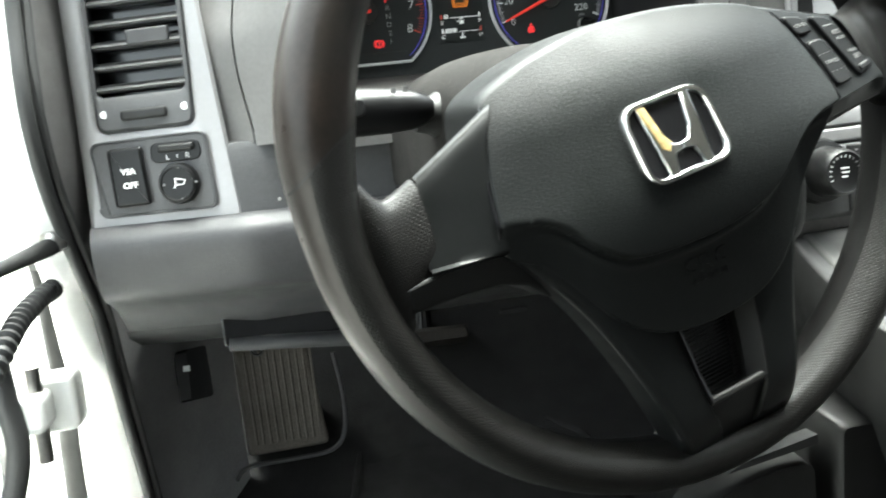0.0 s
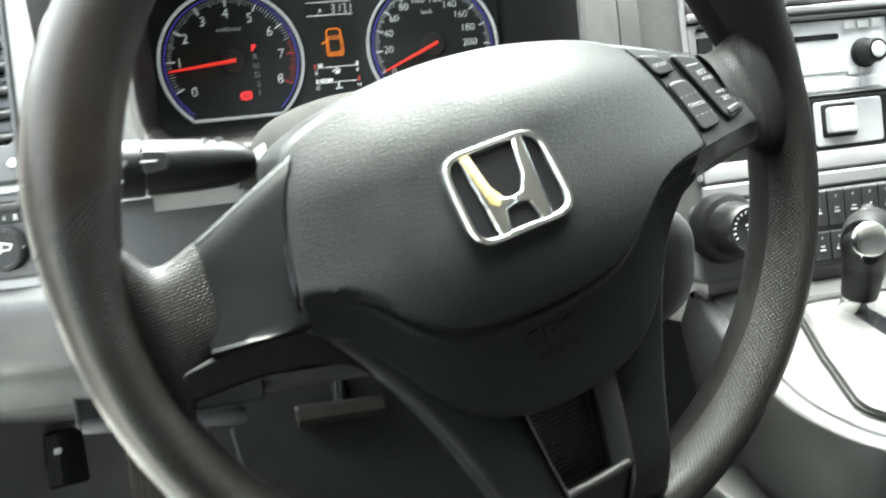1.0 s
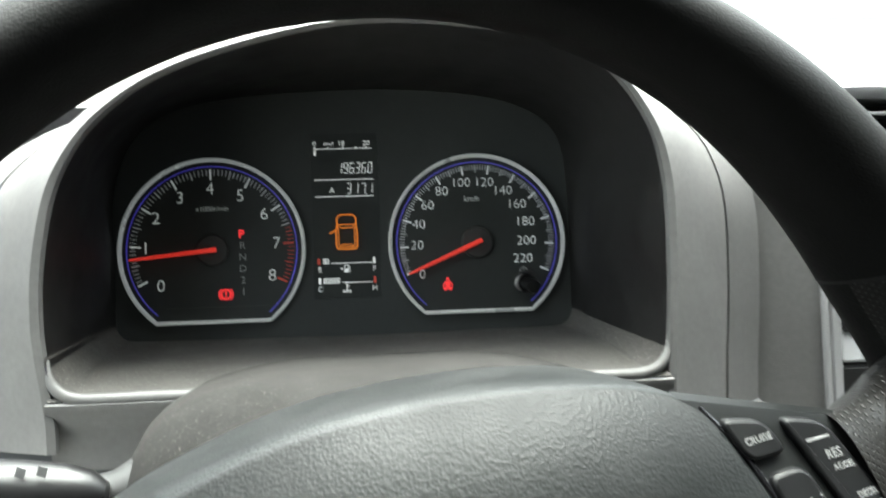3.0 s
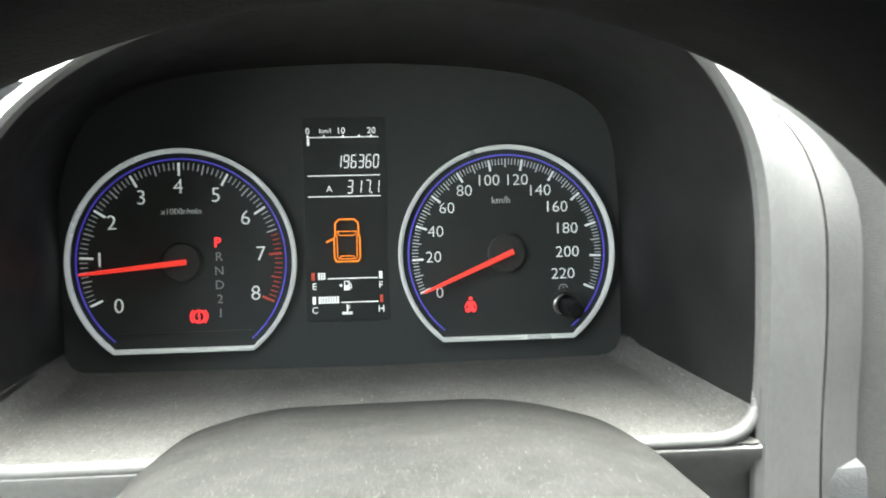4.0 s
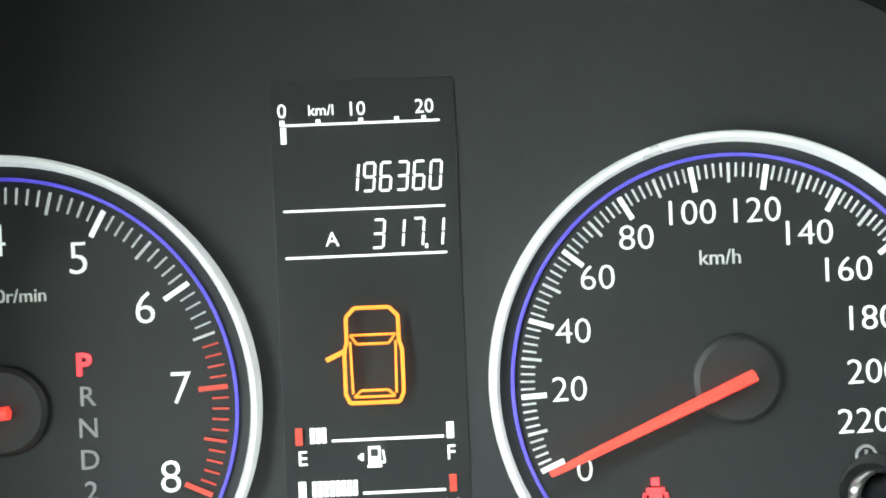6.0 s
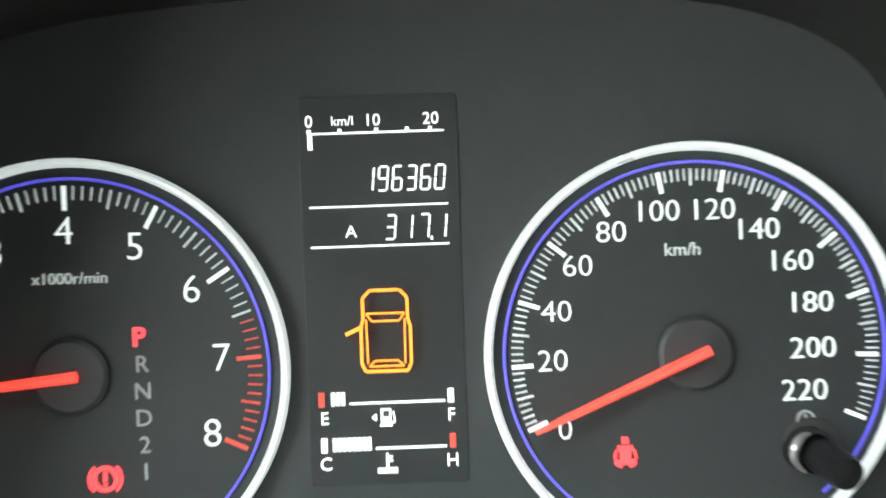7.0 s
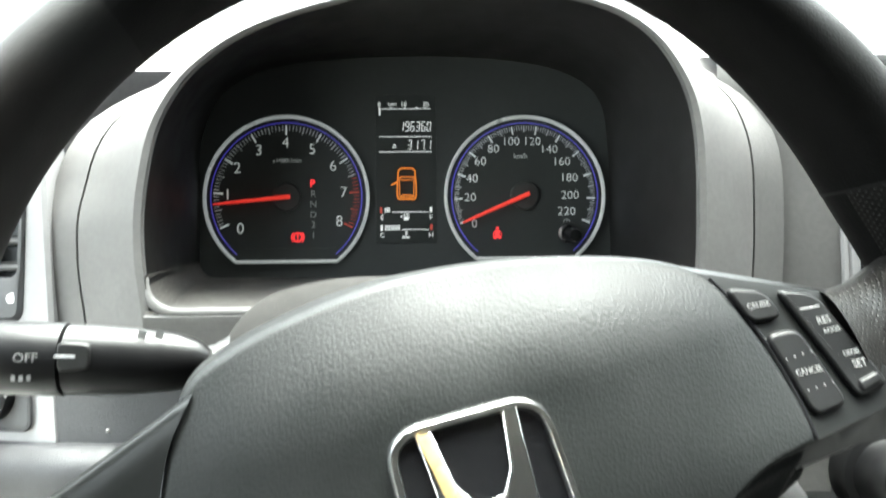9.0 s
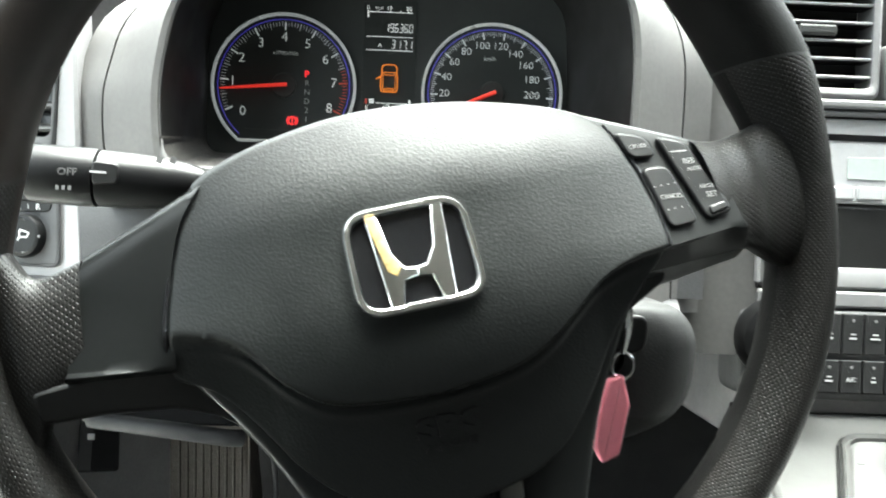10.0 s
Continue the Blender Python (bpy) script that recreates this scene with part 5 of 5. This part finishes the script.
part("volume_cap", lathe([(0.065, 0), (0.060, 0.012), (0.01, 0.016)], (3.545, CY - 0.172, -0.46), (0, -1, 0), 24), "radio", radio, "silver knob cap")
for x0, x1, z0, z1 in ((2.02, 2.16, -0.60, -0.22), (2.20, 2.32, -0.60, -0.42)):
    part("radio_button", at_stack(rect(x0, x1, z0, z1, 0.02), 0.0, 0.1, 0.01), "black", radio, "")
part("radio_gap", at_stack(rect(1.985, 3.815, -0.795, -0.145, 0.03), 0.032, 0.2, 0.005), "visor", stack, "dark gap round the radio")
pocket = part("pocket", at_stack(rect(2.0, 3.79, -1.235, -0.805, 0.03), 0.030, 0.4, 0.01), "visor", stack, "black open pocket")
pl = part("pocket_plate", at_stack(rect(3.03, 3.68, -1.20, -0.83, 0.04), 0.015, 0.4, 0.01), "radio", stack, "silver blank plate")
part("accessory_button", at_stack(rect(3.13, 3.385, -1.10, -0.89, 0.03), -0.06, 0.2, 0.014), "radio", pl, "square silver push button")
part("button_well", at_stack(rect(3.09, 3.42, -1.135, -0.855, 0.03), 0.009, 0.2, 0.004), "black", pl, "dark edge round the button")
part("lower_strip", at_stack(rect(1.92, 4.85, -1.53, -1.41, 0.03), -0.045, 0.3), "silver", stack, "silver strip above the heater controls")
heat = part("heater_panel", plate(rect(1.80, 4.3, -2.20, -1.545, 0.12, 0, 6), CY + 0.4, CY - 0.06, 0.05), "trim_dark", stack, "dark grey heater control panel")
for r, (z0, z1, n, x0) in enumerate(((-1.86, -1.565, 8, 2.36), (-2.14, -1.90, 8, 2.36))):
    for i in range(n):
        x = x0 + 0.162 * i
        b = part("heater_button", plate(rect(x, x + 0.152, z0, z1, 0.012), CY, CY - 0.085, 0.010), "column", heat, "")
        zc = (z0 + z1) / 2
        if r == 1 and i == 1:
            writing("A/C", 0.045, (x + 0.076, CY - 0.087, zc - 0.02), "print_dim", b, "print")
        else:
            w = 0.018 + 0.008 * ((i + r) % 3)
            bars([(x + 0.076 - w, zc - 0.03, x + 0.076 + w, zc - 0.03, 0.012), (x + 0.076 - w * 0.6, zc, x + 0.076 + w * 0.7, zc, 0.009)], CY - 0.087, 0.01, "print_dim", b, "print_mark")
        part("lamp_dot", lathe([(0.012, 0), (0.009, 0.003)], (x + 0.076, CY - 0.086, z1 - 0.05), (0, -1, 0), 8), "print_grey", b)


def heater_knob(x):
    k = part("temperature_knob", lathe([(0.285, 0), (0.285, 0.10), (0.262, 0.16), (0.215, 0.18), (0.205, 0.30), (0.192, 0.42), (0.170, 0.45), (0.155, 0.44), (0.02, 0.43)], (x, CY - 0.06, -1.755), (0, -1, 0), 44), "button", heat, "round black temperature knob")
    for a in np.linspace(-0.3, 3.6, 14):
        p = (x + 0.125 * math.cos(a), -1.755 + 0.125 * math.sin(a))
        bars([(p[0], p[1], p[0] + 0.02 * math.cos(a), p[1] + 0.02 * math.sin(a), 0.008)], CY - 0.500, 0.008, "print_white" if a > 1 else "print_grey", k, "scale_mark")
    bars([(x - 0.04, -1.72, x + 0.035, -1.72, 0.014), (x - 0.03, -1.755, x + 0.04, -1.755, 0.014), (x - 0.03, -1.79, x + 0.02, -1.79, 0.014)], CY - 0.500, 0.008, "print_white", k, "print_mark")


heater_knob(2.03)
heater_knob(3.86)

# console with the gear lever
def on_console(a, h, b):
    """x, height above the console's sloping plate, depth b."""
    return (a, b - 0.24 * h, -2.31 + 0.25 * (b + 0.6) + h)


console = thing("gear_console", (2.9, -1.8, -2.8), "pale silver gear lever console below the heater controls", "gear console")
CON = rounded([(1.86, -0.40), (1.58, -1.40), (1.40, -2.35), (1.56, -2.95), (2.10, -3.25), (3.70, -3.25), (4.25, -2.95), (4.40, -2.35), (4.20, -1.40), (3.95, -0.40)], [0.05, 0.5, 0.45, 0.35, 0.3, 0.3, 0.35, 0.45, 0.5, 0.05], 6)
part("console_top", plate(shrunk(CON, 0.13), -0.20, 0.0, 0.05, on_console), "console", console, "pale silver console top")
part("console_edge", plate(CON, -0.22, -0.03, 0.06, on_console), "column", console, "dark grey moulded edge of the console")
bm = bmesh.new()
skin(bm, [[on_console(p[0], -0.02, p[1]) for p in shrunk(CON, -0.03)], [on_console(p[0], -0.28, p[1]) for p in shrunk(CON, -0.10)], [on_console(p[0] * 0.92 + 0.23, -1.2, p[1] * 0.92) for p in shrunk(CON, 0.05)], [on_console(p[0] * 0.92 + 0.23, -3.4, p[1] * 0.8) for p in shrunk(CON, 0.10)]], True)
part("console_side", bm, "black", console, "black console side")
GATE = rounded([(2.42, -1.05), (2.05, -1.9), (1.78, -2.62), (2.0, -2.85), (2.75, -2.85), (3.10, -2.0), (3.25, -1.05)], [0.12] * 7, 5)
part("gate_plate", plate(GATE, -0.02, 0.035, 0.03, on_console), "gate", console, "bright silver gate plate with a chrome rim")
part("gate_slot", plate(rounded([(2.66, -1.15), (2.50, -2.5), (2.68, -2.5), (2.84, -1.15)], 0.05), 0.0, 0.040, 0.004, on_console), "emblem_back", console, "dark gear lever slot")
for i in range(6):
    x, b = 2.34 - 0.035 * i, -1.38 - 0.17 * i
    part("gear_mark", plate([(x - 0.022, b - 0.012), (x + 0.022, b - 0.012), (x + 0.022, b + 0.012), (x - 0.022, b + 0.012)], 0.02, 0.038, 0.001, on_console), "trim_dark", console)
part("gate_rim", ring_skin(shrunk(GATE, -0.05), shrunk(GATE, 0.0), 0.03, 0.0, on_console, -0.02), "console", console, "raised silver rim of the gate")
part("gate_line", ring_skin(shrunk(GATE, -0.075), shrunk(GATE, -0.05), 0.006, 0.0, on_console, -0.02), "visor", console, "dark joint round the gate")
lever = thing("gear_lever", (2.72, -1.35, -2.48), "gear lever with a chrome stem and black chrome-tipped knob", "gear lever")
part("stem", tube([(2.745, -1.24, -2.54), (2.735, -1.28, -2.47), (2.72, -1.33, -2.40), (2.715, -1.36, -2.34), (2.70, -1.44, -2.18)], [0.15, 0.115, 0.125, 0.10, 0.09], 14), "chrome", lever, "chrome stem")
part("collar", tube([(2.71, -1.37, -2.33), (2.70, -1.45, -2.16), (2.69, -1.50, -2.02)], [0.13, 0.145, 0.14], 20), "button", lever, "black collar")
part("lever_knob", tube([(2.70, -1.46, -2.12), (2.69, -1.50, -2.02), (2.685, -1.53, -1.94), (2.68, -1.555, -1.87), (2.68, -1.57, -1.82), (2.68, -1.575, -1.805)], [0.14, 0.16, 0.18, 0.17, 0.12, 0.05], 24), "button", lever, "black gear knob")
part("knob_back", tube([(2.62, -1.60, -1.90), (2.74, -1.48, -1.86), (2.90, -1.33, -1.84), (2.98, -1.26, -1.85)], [0.155, 0.17, 0.15, 0.06], 20), "button", lever, "black grip of the knob")
part("knob_cap", lathe([(0.125, 0), (0.130, 0.03), (0.124, 0.05), (0.09, 0.068), (0.04, 0.075), (0.01, 0.076)], (2.61, -1.66, -1.90), (-0.42, -1, 0.22), 32), "chrome", lever, "chrome end cap of the knob")
part("top_shell", tube([(2.70, -1.50, -1.755), (2.82, -1.40, -1.73), (2.95, -1.28, -1.75)], [0.05, 0.07, 0.05], 16), "chrome", lever, "chrome upper shell")
part("release_button", lathe([(0.06, 0), (0.06, 0.03), (0.045, 0.04)], (2.60, -1.66, -2.03), (-0.4, -1, 0), 20), "button", lever, "round release button")

# ---- footwell ----
def level(x, y, z):
    """A place in the dashboard's unit measured level, carried into the dashboard's own frame."""
    return (DASH.inverted() @ LEVEL) @ Vector((x, y, z))


FLOOR = -6.05
bm = bmesh.new()
prof = [(-24, FLOOR), (-6, FLOOR), (-1, FLOOR), (0.8, FLOOR), (1.7, FLOOR + 0.1), (2.4, FLOOR + 0.55), (3.6, FLOOR + 1.9), (5.0, FLOOR + 3.4), (5.2, FLOOR + 6.0)]
skin(bm, [[(x, y, z + (0.25 * math.sin(x * 3 + y) * 0.05)) for y, z in prof] for x in np.linspace(-4.6, 12.0, 30)], False)
carpet = part("floor", bm, "carpet", None, "black carpet of the footwell, darkened for shade", LEVEL, kind="structure")
mat_o = rounded([(-3.05, -5.0), (1.1, -5.0), (1.1, 1.3), (0.6, 1.9), (-1.9, 1.9), (-2.15, 0.75), (-3.05, 0.7)], [0.2] * 7, 5)
bm = bmesh.new()
skin(bm, [[(p[0], p[1], FLOOR + h) for p in shrunk(mat_o, d)] for d, h in ((0, 0.02), (0, 0.07), (0.03, 0.10), (0.09, 0.10), (0.12, 0.075))], True, False, True)
part("floor_mat", bm, "carpet", None, "black floor mat with a raised hem on the carpet", LEVEL)["category"] = "floor mat"
rest = thing("footrest", (-2.8, 3.3, -4.8), "worn brown-grey ribbed footrest beside the kick panel", "footrest")
def on_rest(a, h, b):
    return (a, 3.36 - 0.10 * (b + 4.1) + h, b)
part("rest_pad", plate(rounded([(-3.28, -4.80), (-2.26, -4.80), (-2.42, -3.32), (-3.28, -3.30)], [0.06, 0.1, 0.06, 0.06], 5), 0.6, 0.0, 0.05, on_rest), "mat_rubber", rest, "worn vinyl pad")
for i in range(10):
    x = -3.17 + 0.088 * i
    part("rib", plate(rounded([(x, -4.66), (x + 0.030, -4.66), (x + 0.022, -3.44), (x - 0.008, -3.44)], 0.01, 2), 0.02, -0.022, 0.01, on_rest), "mat_rubber", rest)
part("clip", lathe([(0.09, 0), (0.09, 0.02), (0.07, 0.03), (0.06, 0.0)], on_rest(-3.0, -0.01, -3.42), (0, -1, 0), 20), "trim_dark", rest, "round clip")
hem = thing("carpet_hem", (-2.6, 3.2, -4.85), "dark grey sewn carpet edge round the footrest", "carpet edge")
part("hem_cord", tube([tuple(p) for p in curve_through([(-3.45, 3.25, -5.0), (-3.28, 3.25, -4.86), (-2.7, 3.25, -4.85), (-2.26, 3.25, -4.82), (-2.07, 3.25, -4.60), (-2.04, 3.25, -4.1), (-2.10, 3.25, -3.60)], 40)], 0.028, 8), "knee", hem, "sewn edge cord")
brake = thing("brake_pedal", (-0.76, 4.2, -3.75), "brake pedal with a worn brown rubber pad", "pedal")
part("pedal_pad", prism([(4.6, rounded([(-1.32, -4.12), (-0.20, -4.14), (-0.22, -3.90), (-1.34, -3.86)], 0.05)), (4.10, rounded([(-1.34, -3.86), (-0.18, -3.88), (-0.20, -3.68), (-1.36, -3.63)], 0.05)), (4.03, rounded([(-1.30, -3.82), (-0.22, -3.84), (-0.24, -3.71), (-1.32, -3.66)], 0.05))]), "pedal", brake, "worn pad")
part("pedal_arm", tube([(-0.76, 4.3, -3.8), (-0.76, 4.6, -3.0), (-0.76, 4.2, -2.2)], 0.09, 8), "black", brake, "black steel arm")
accel = thing("accelerator_pedal", (0.55, 4.0, -4.4), "black accelerator pedal on the toe board", "pedal")
part("pedal_pad", prism([(4.6, rect(0.30, 0.80, -4.9, -3.6, 0.08)), (4.45, rect(0.30, 0.80, -4.9, -3.6, 0.08)), (4.40, rect(0.34, 0.76, -4.86, -3.64, 0.08))]), "black", accel, "ribbed black pad")
part("pedal_arm", tube([(0.55, 4.55, -3.8), (0.5, 4.9, -2.8), (0.5, 4.4, -2.2)], 0.07, 8), "black", accel, "black steel arm")

tray = thing("console_tray", (1.4, -2.0, -4.6), "dark grey lower tray beside the gear console", "tray")
part("tray_wall", prism([(-1.4, rounded([(1.12, -4.6), (2.6, -4.6), (2.6, -3.42), (1.22, -3.42)], 0.06)), (-2.0, rounded([(1.16, -4.6), (2.4, -4.6), (2.4, -3.52), (1.22, -3.50)], 0.06)), (-2.04, rounded([(1.19, -4.6), (2.38, -4.6), (2.38, -3.54), (1.25, -3.53)], 0.06))]), "visor", tray, "dark tray wall")
part("tray_lip", prism([(-1.9, [(0.30, -3.70), (1.03, -3.60), (1.03, -3.53), (0.43, -3.64)]), (-2.05, [(0.30, -3.70), (1.03, -3.60), (1.03, -3.53), (0.43, -3.64)])]), "column", tray, "worn grey edge of the tray")
part("tray_pad", prism([(-1.6, rounded([(-0.30, -4.5), (1.05, -4.5), (1.05, -3.74), (0.80, -3.72), (0.15, -3.86)], [0.1, 0.1, 0.08, 0.15, 0.3])), (-2.0, rounded([(-0.25, -4.5), (1.02, -4.5), (1.02, -3.77), (0.80, -3.75), (0.17, -3.89)], [0.1, 0.1, 0.08, 0.15, 0.3]))]), "visor", tray, "black rubber tray pad")

# kick panel with the bonnet release
kick = thing("kick_panel", (-3.8, 1.5, -5.5), "dark grey kick panel, lightened for door light, with a bonnet release pull", "kick panel")
def kick_xy(f, z):
    """Plan of the panel at height z: from the door seal forward to the footrest."""
    ys = 0.10 + float(np.interp(-z, [1.7, 2.31, 3.0, 3.74, 4.39, 5.9], [-0.1, 0.40, 0.74, 1.15, 1.50, 2.2]))
    return (-4.15 + 0.85 * f ** 1.25, ys + (3.5 - ys) * f)
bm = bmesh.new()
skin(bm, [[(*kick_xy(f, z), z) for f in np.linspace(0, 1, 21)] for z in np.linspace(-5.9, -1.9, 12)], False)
part("kick_shell", bm, "kick", kick, "moulded shell, its dark grey lightened for door light")
def on_kick(a, h, b):
    return (a + h * 0.93, 2.14 + 0.05 * (b + 3.25) + (a + 3.70) * 2.9 * 0.30 + h * 0.36 - 0.06, b)
part("release_recess", plate(rounded([(-3.80, -3.60), (-3.58, -3.63), (-3.59, -3.06), (-3.79, -3.05)], 0.04), 0.1, -0.03, 0.01, on_kick), "emblem_back", kick, "dark recess of the pull")
part("release_pull", plate(rounded([(-3.775, -3.42), (-3.605, -3.44), (-3.615, -3.10), (-3.77, -3.10)], 0.03), 0.05, -0.07, 0.02, on_kick), "button", kick, "black release pull")
bars([(-3.745, -3.245, -3.675, -3.245, 0.06)], on_kick(-3.71, -0.075, -3.245)[1] - 0.03, 0.05, "print_white", kick, "release_symbol")

# ---- door opening, at the driver's side ----
jamb = thing("door_pillar", (-4.5, 0.5, -5.5), "white painted door pillar with a black rubber seal", "door pillar")
SEAL = curve_through([(-4.2, -0.80, 1.2), (-4.2, -0.86, 0.18), (-4.2, -0.97, -0.55), (-4.2, -0.77, -1.13), (-4.2, -0.22, -1.70), (-4.2, 0.40, -2.31), (-4.2, 0.74, -3.0), (-4.2, 1.15, -3.74), (-4.2, 1.50, -4.39), (-4.2, 1.8, -5.2)], 50)
part("door_seal", tube([tuple(p) for p in SEAL], 0.055, 10), "rubber", jamb, "black rubber door seal")
part("seal_lip", tube([(p[0] + 0.07, p[1] + 0.08, p[2]) for p in SEAL], 0.04, 8), "rubber", jamb, "grey fabric lip of the seal")
EDGE = curve_through([(-4.47, -0.55, 1.2), (-4.46, -0.62, 0.2), (-4.45, -0.64, -0.57), (-4.45, -0.60, -0.98), (-4.46, -0.41, -1.50), (-4.48, 0.02, -1.92), (-4.54, 0.47, -2.48), (-4.58, 0.85, -3.19), (-4.72, 1.40, -4.22), (-4.78, 1.80, -5.97)], 50)
bm = bmesh.new()
skin(bm, [[(s[0] + 0.0, s[1] + 0.05, s[2]) for s in SEAL], [(s[0] * 0.9 + e[0] * 0.1, s[1] * 0.9 + e[1] * 0.1, s[2] * 0.9 + e[2] * 0.1) for s, e in zip(SEAL, EDGE)], [(s[0] * 0.5 + e[0] * 0.5, s[1] * 0.5 + e[1] * 0.5 - 0.03, s[2] * 0.5 + e[2] * 0.5) for s, e in zip(SEAL, EDGE)],
          [tuple(e) for e in EDGE], [(e[0] - 0.06, e[1] + 0.10, e[2]) for e in EDGE], [(e[0] - 0.12, e[1] + 0.9, e[2]) for e in EDGE], [(e[0] - 0.5, e[1] + 1.1, e[2]) for e in EDGE], [(e[0] - 0.55, e[1] + 2.6, e[2]) for e in EDGE]], False)
part("pillar_panel", bm, "white_paint", jamb, "white painted pillar flange")
bm = bmesh.new()
skin(bm, [[(s[0] + 0.05, s[1] + 0.06, s[2]) for s in SEAL[:26]], [(-4.07, s[1] + 0.35, s[2] + 0.02) for s in SEAL[:26]], [(-3.99, max(s[1] + 0.7, -0.1), s[2] + 0.03) for s in SEAL[:26]]], False)
part("pillar_trim", bm, "band", jamb, "dark grey inner pillar trim")
# A dark tube stands in for the shadowed gap behind the flange.
part("gap_shade", tube([(e[0] - 0.20, e[1] + 0.62, e[2]) for e in EDGE[26:]], [0.06 + 0.007 * k for k in range(24)], 10), "visor", jamb, "dark tube for the shade behind the flange")
hinge = part("hinge", box(-5.0, -4.42, 0.1, 0.42, -3.20, -2.72, 0.05), "white_paint", jamb, "white painted door hinge")
part("hinge_pin", tube([(-4.72, 0.02, -3.4), (-4.72, 0.02, -2.6)], 0.07, 12), "dull_metal", hinge, "steel hinge pin")
part("hinge_leaf", box(-4.9, -4.6, -0.25, 0.12, -3.10, -2.80, 0.05), "white_paint", hinge, "white hinge leaf")
strap = thing("door_check_strap", (-4.5, 0.2, -1.7), "black steel door check strap at the pillar", "door check")
part("strap_bar", tube([(-4.27, -0.28, -1.59), (-4.31, -0.46, -1.60), (-4.50, -1.06, -1.66), (-4.70, -1.65, -1.72)], [0.06, 0.07, 0.055, 0.055], 10), "rubber", strap, "black check bar")
part("strap_bolt", lathe([(0.11, 0), (0.11, 0.05), (0.07, 0.10), (0.03, 0.11)], (-4.285, -0.36, -1.56), (0.2, -0.7, 0.7), 16), "dull_metal", strap, "round bolt head")
conduit = thing("wiring_conduit", (-4.7, -0.3, -2.2), "black corrugated wiring conduit between pillar and door", "wiring conduit")
cl = curve_through([(-4.42, -0.10, -1.96), (-4.47, -0.42, -2.00), (-4.52, -0.75, -2.07), (-4.56, -1.02, -2.18), (-4.63, -1.32, -2.38), (-4.75, -1.60, -2.60)], 84)
part("bellows", tube([tuple(p) for p in cl], [0.066 + 0.018 * (1 if k % 4 < 2 else -1) for k in range(84)], 16), "rubber", conduit, "corrugated rubber bellows")
door = thing("open_door", (-5.2, -0.6, -5.0), "white painted door standing open with dark trim", "door")
DM = Matrix.Translation((-4.95, -0.15, 0)) @ Matrix.Rotation(radians(-80), 4, "Z")
def door_slab(x0, x1, y0, y1, z0, z1, bev):
    b = box(x0, x1, y0, y1, z0, z1, bev)
    b.transform(DM)
    return b
part("door_shell", door_slab(-0.05, 0.55, -11.0, 0.0, -5.2, 0.9, 0.08), "white_paint", door, "white painted door shell")
part("door_card", door_slab(0.55, 0.80, -10.8, -0.5, -4.9, 0.9, 0.10), "trim_dark", door, "dark grey door card")
part("door_rubber_edge", tube([tuple(p) for p in curve_through([(-4.80, -1.0, -1.85), (-4.68, -1.0, -2.25), (-4.65, -1.0, -2.6), (-4.62, -1.0, -2.95), (-4.72, -1.0, -3.35), (-4.95, -1.0, -3.8)], 30)], 0.085, 10), "rubber", door, "black rubber edge of the door")
part("door_rubber", door_slab(0.50, 0.62, -10.9, -0.22, -5.0, -4.8, 0.04), "rubber", door, "black door rubber")

# ---- the car round the place ----
body = thing("cabin", (3.5, -9, FLOOR), "plain grey cabin lining with a pale headliner", "cabin", frame_of=LEVEL)
def slab(x0, x1, y0, y1, z0, z1):
    b = box(x0, x1, y0, y1, z0, z1, 0.06)
    return b
part("roof", slab(-5.0, 12.2, -11.4, -3.4, 6.9, 7.3), "headliner", body, "pale cloth headliner", LEVEL)
part("rear_wall", slab(-5.0, 12.2, -11.4, -11, FLOOR, 6.9), "seat", body, "grey rear lining", LEVEL)
part("side_wall", slab(12.0, 12.4, -11, 6.0, FLOOR, 5.7), "seat", body, "unseen grey side lining", LEVEL)
# This unseen wall reaches into the door opening to hold back light.
part("side_wall", slab(-5.4, -4.9, -11, -6.2, FLOOR, 6.9), "seat", body, "unseen grey side lining", LEVEL)
part("sill", slab(-5.6, -4.6, -10.5, 1.5, FLOOR - 0.6, FLOOR + 0.25), "white_paint", body, "white door sill", LEVEL)
for x0, x1 in ((-4.75, -4.55), (11.5, 12.1)):
    part("windscreen_pillar", tube([(x0, 6.8, 1.0), ((x0 + x1) / 2, 1.6, 4.5), (x1, -3.5, 7.0)], 0.34, 12), "headliner", body, "pale windscreen pillar", LEVEL)
bm = bmesh.new()
skin(bm, [[(x, 7.0, z) for z in (-6.6, -2.0, 0.4)] for x in (-5.2, 3.5, 12.2)], False)
part("bulkhead", bm, "black", body, "dark bulkhead", LEVEL)
part("bonnet", prism([(19.0, rect(-4.8, 11.8, -0.6, 0.35, 0.2)), (12.0, rect(-5.0, 12.0, -0.4, 0.85, 0.2)), (7.2, rect(-5.2, 12.2, -0.2, 1.0, 0.2))]), "white_paint", body, "white painted bonnet", LEVEL)
bm = bmesh.new()
skin(bm, [[(x, y, 0.0) for y in (-2500, -60, -12, 0, 12, 60, 2500)] for x in (-2500, -60, -12, 0, 12, 60, 2500)], False)
g = part("ground", bm, "asphalt", None, "grey concrete yard", Matrix.Identity(4), kind="structure")
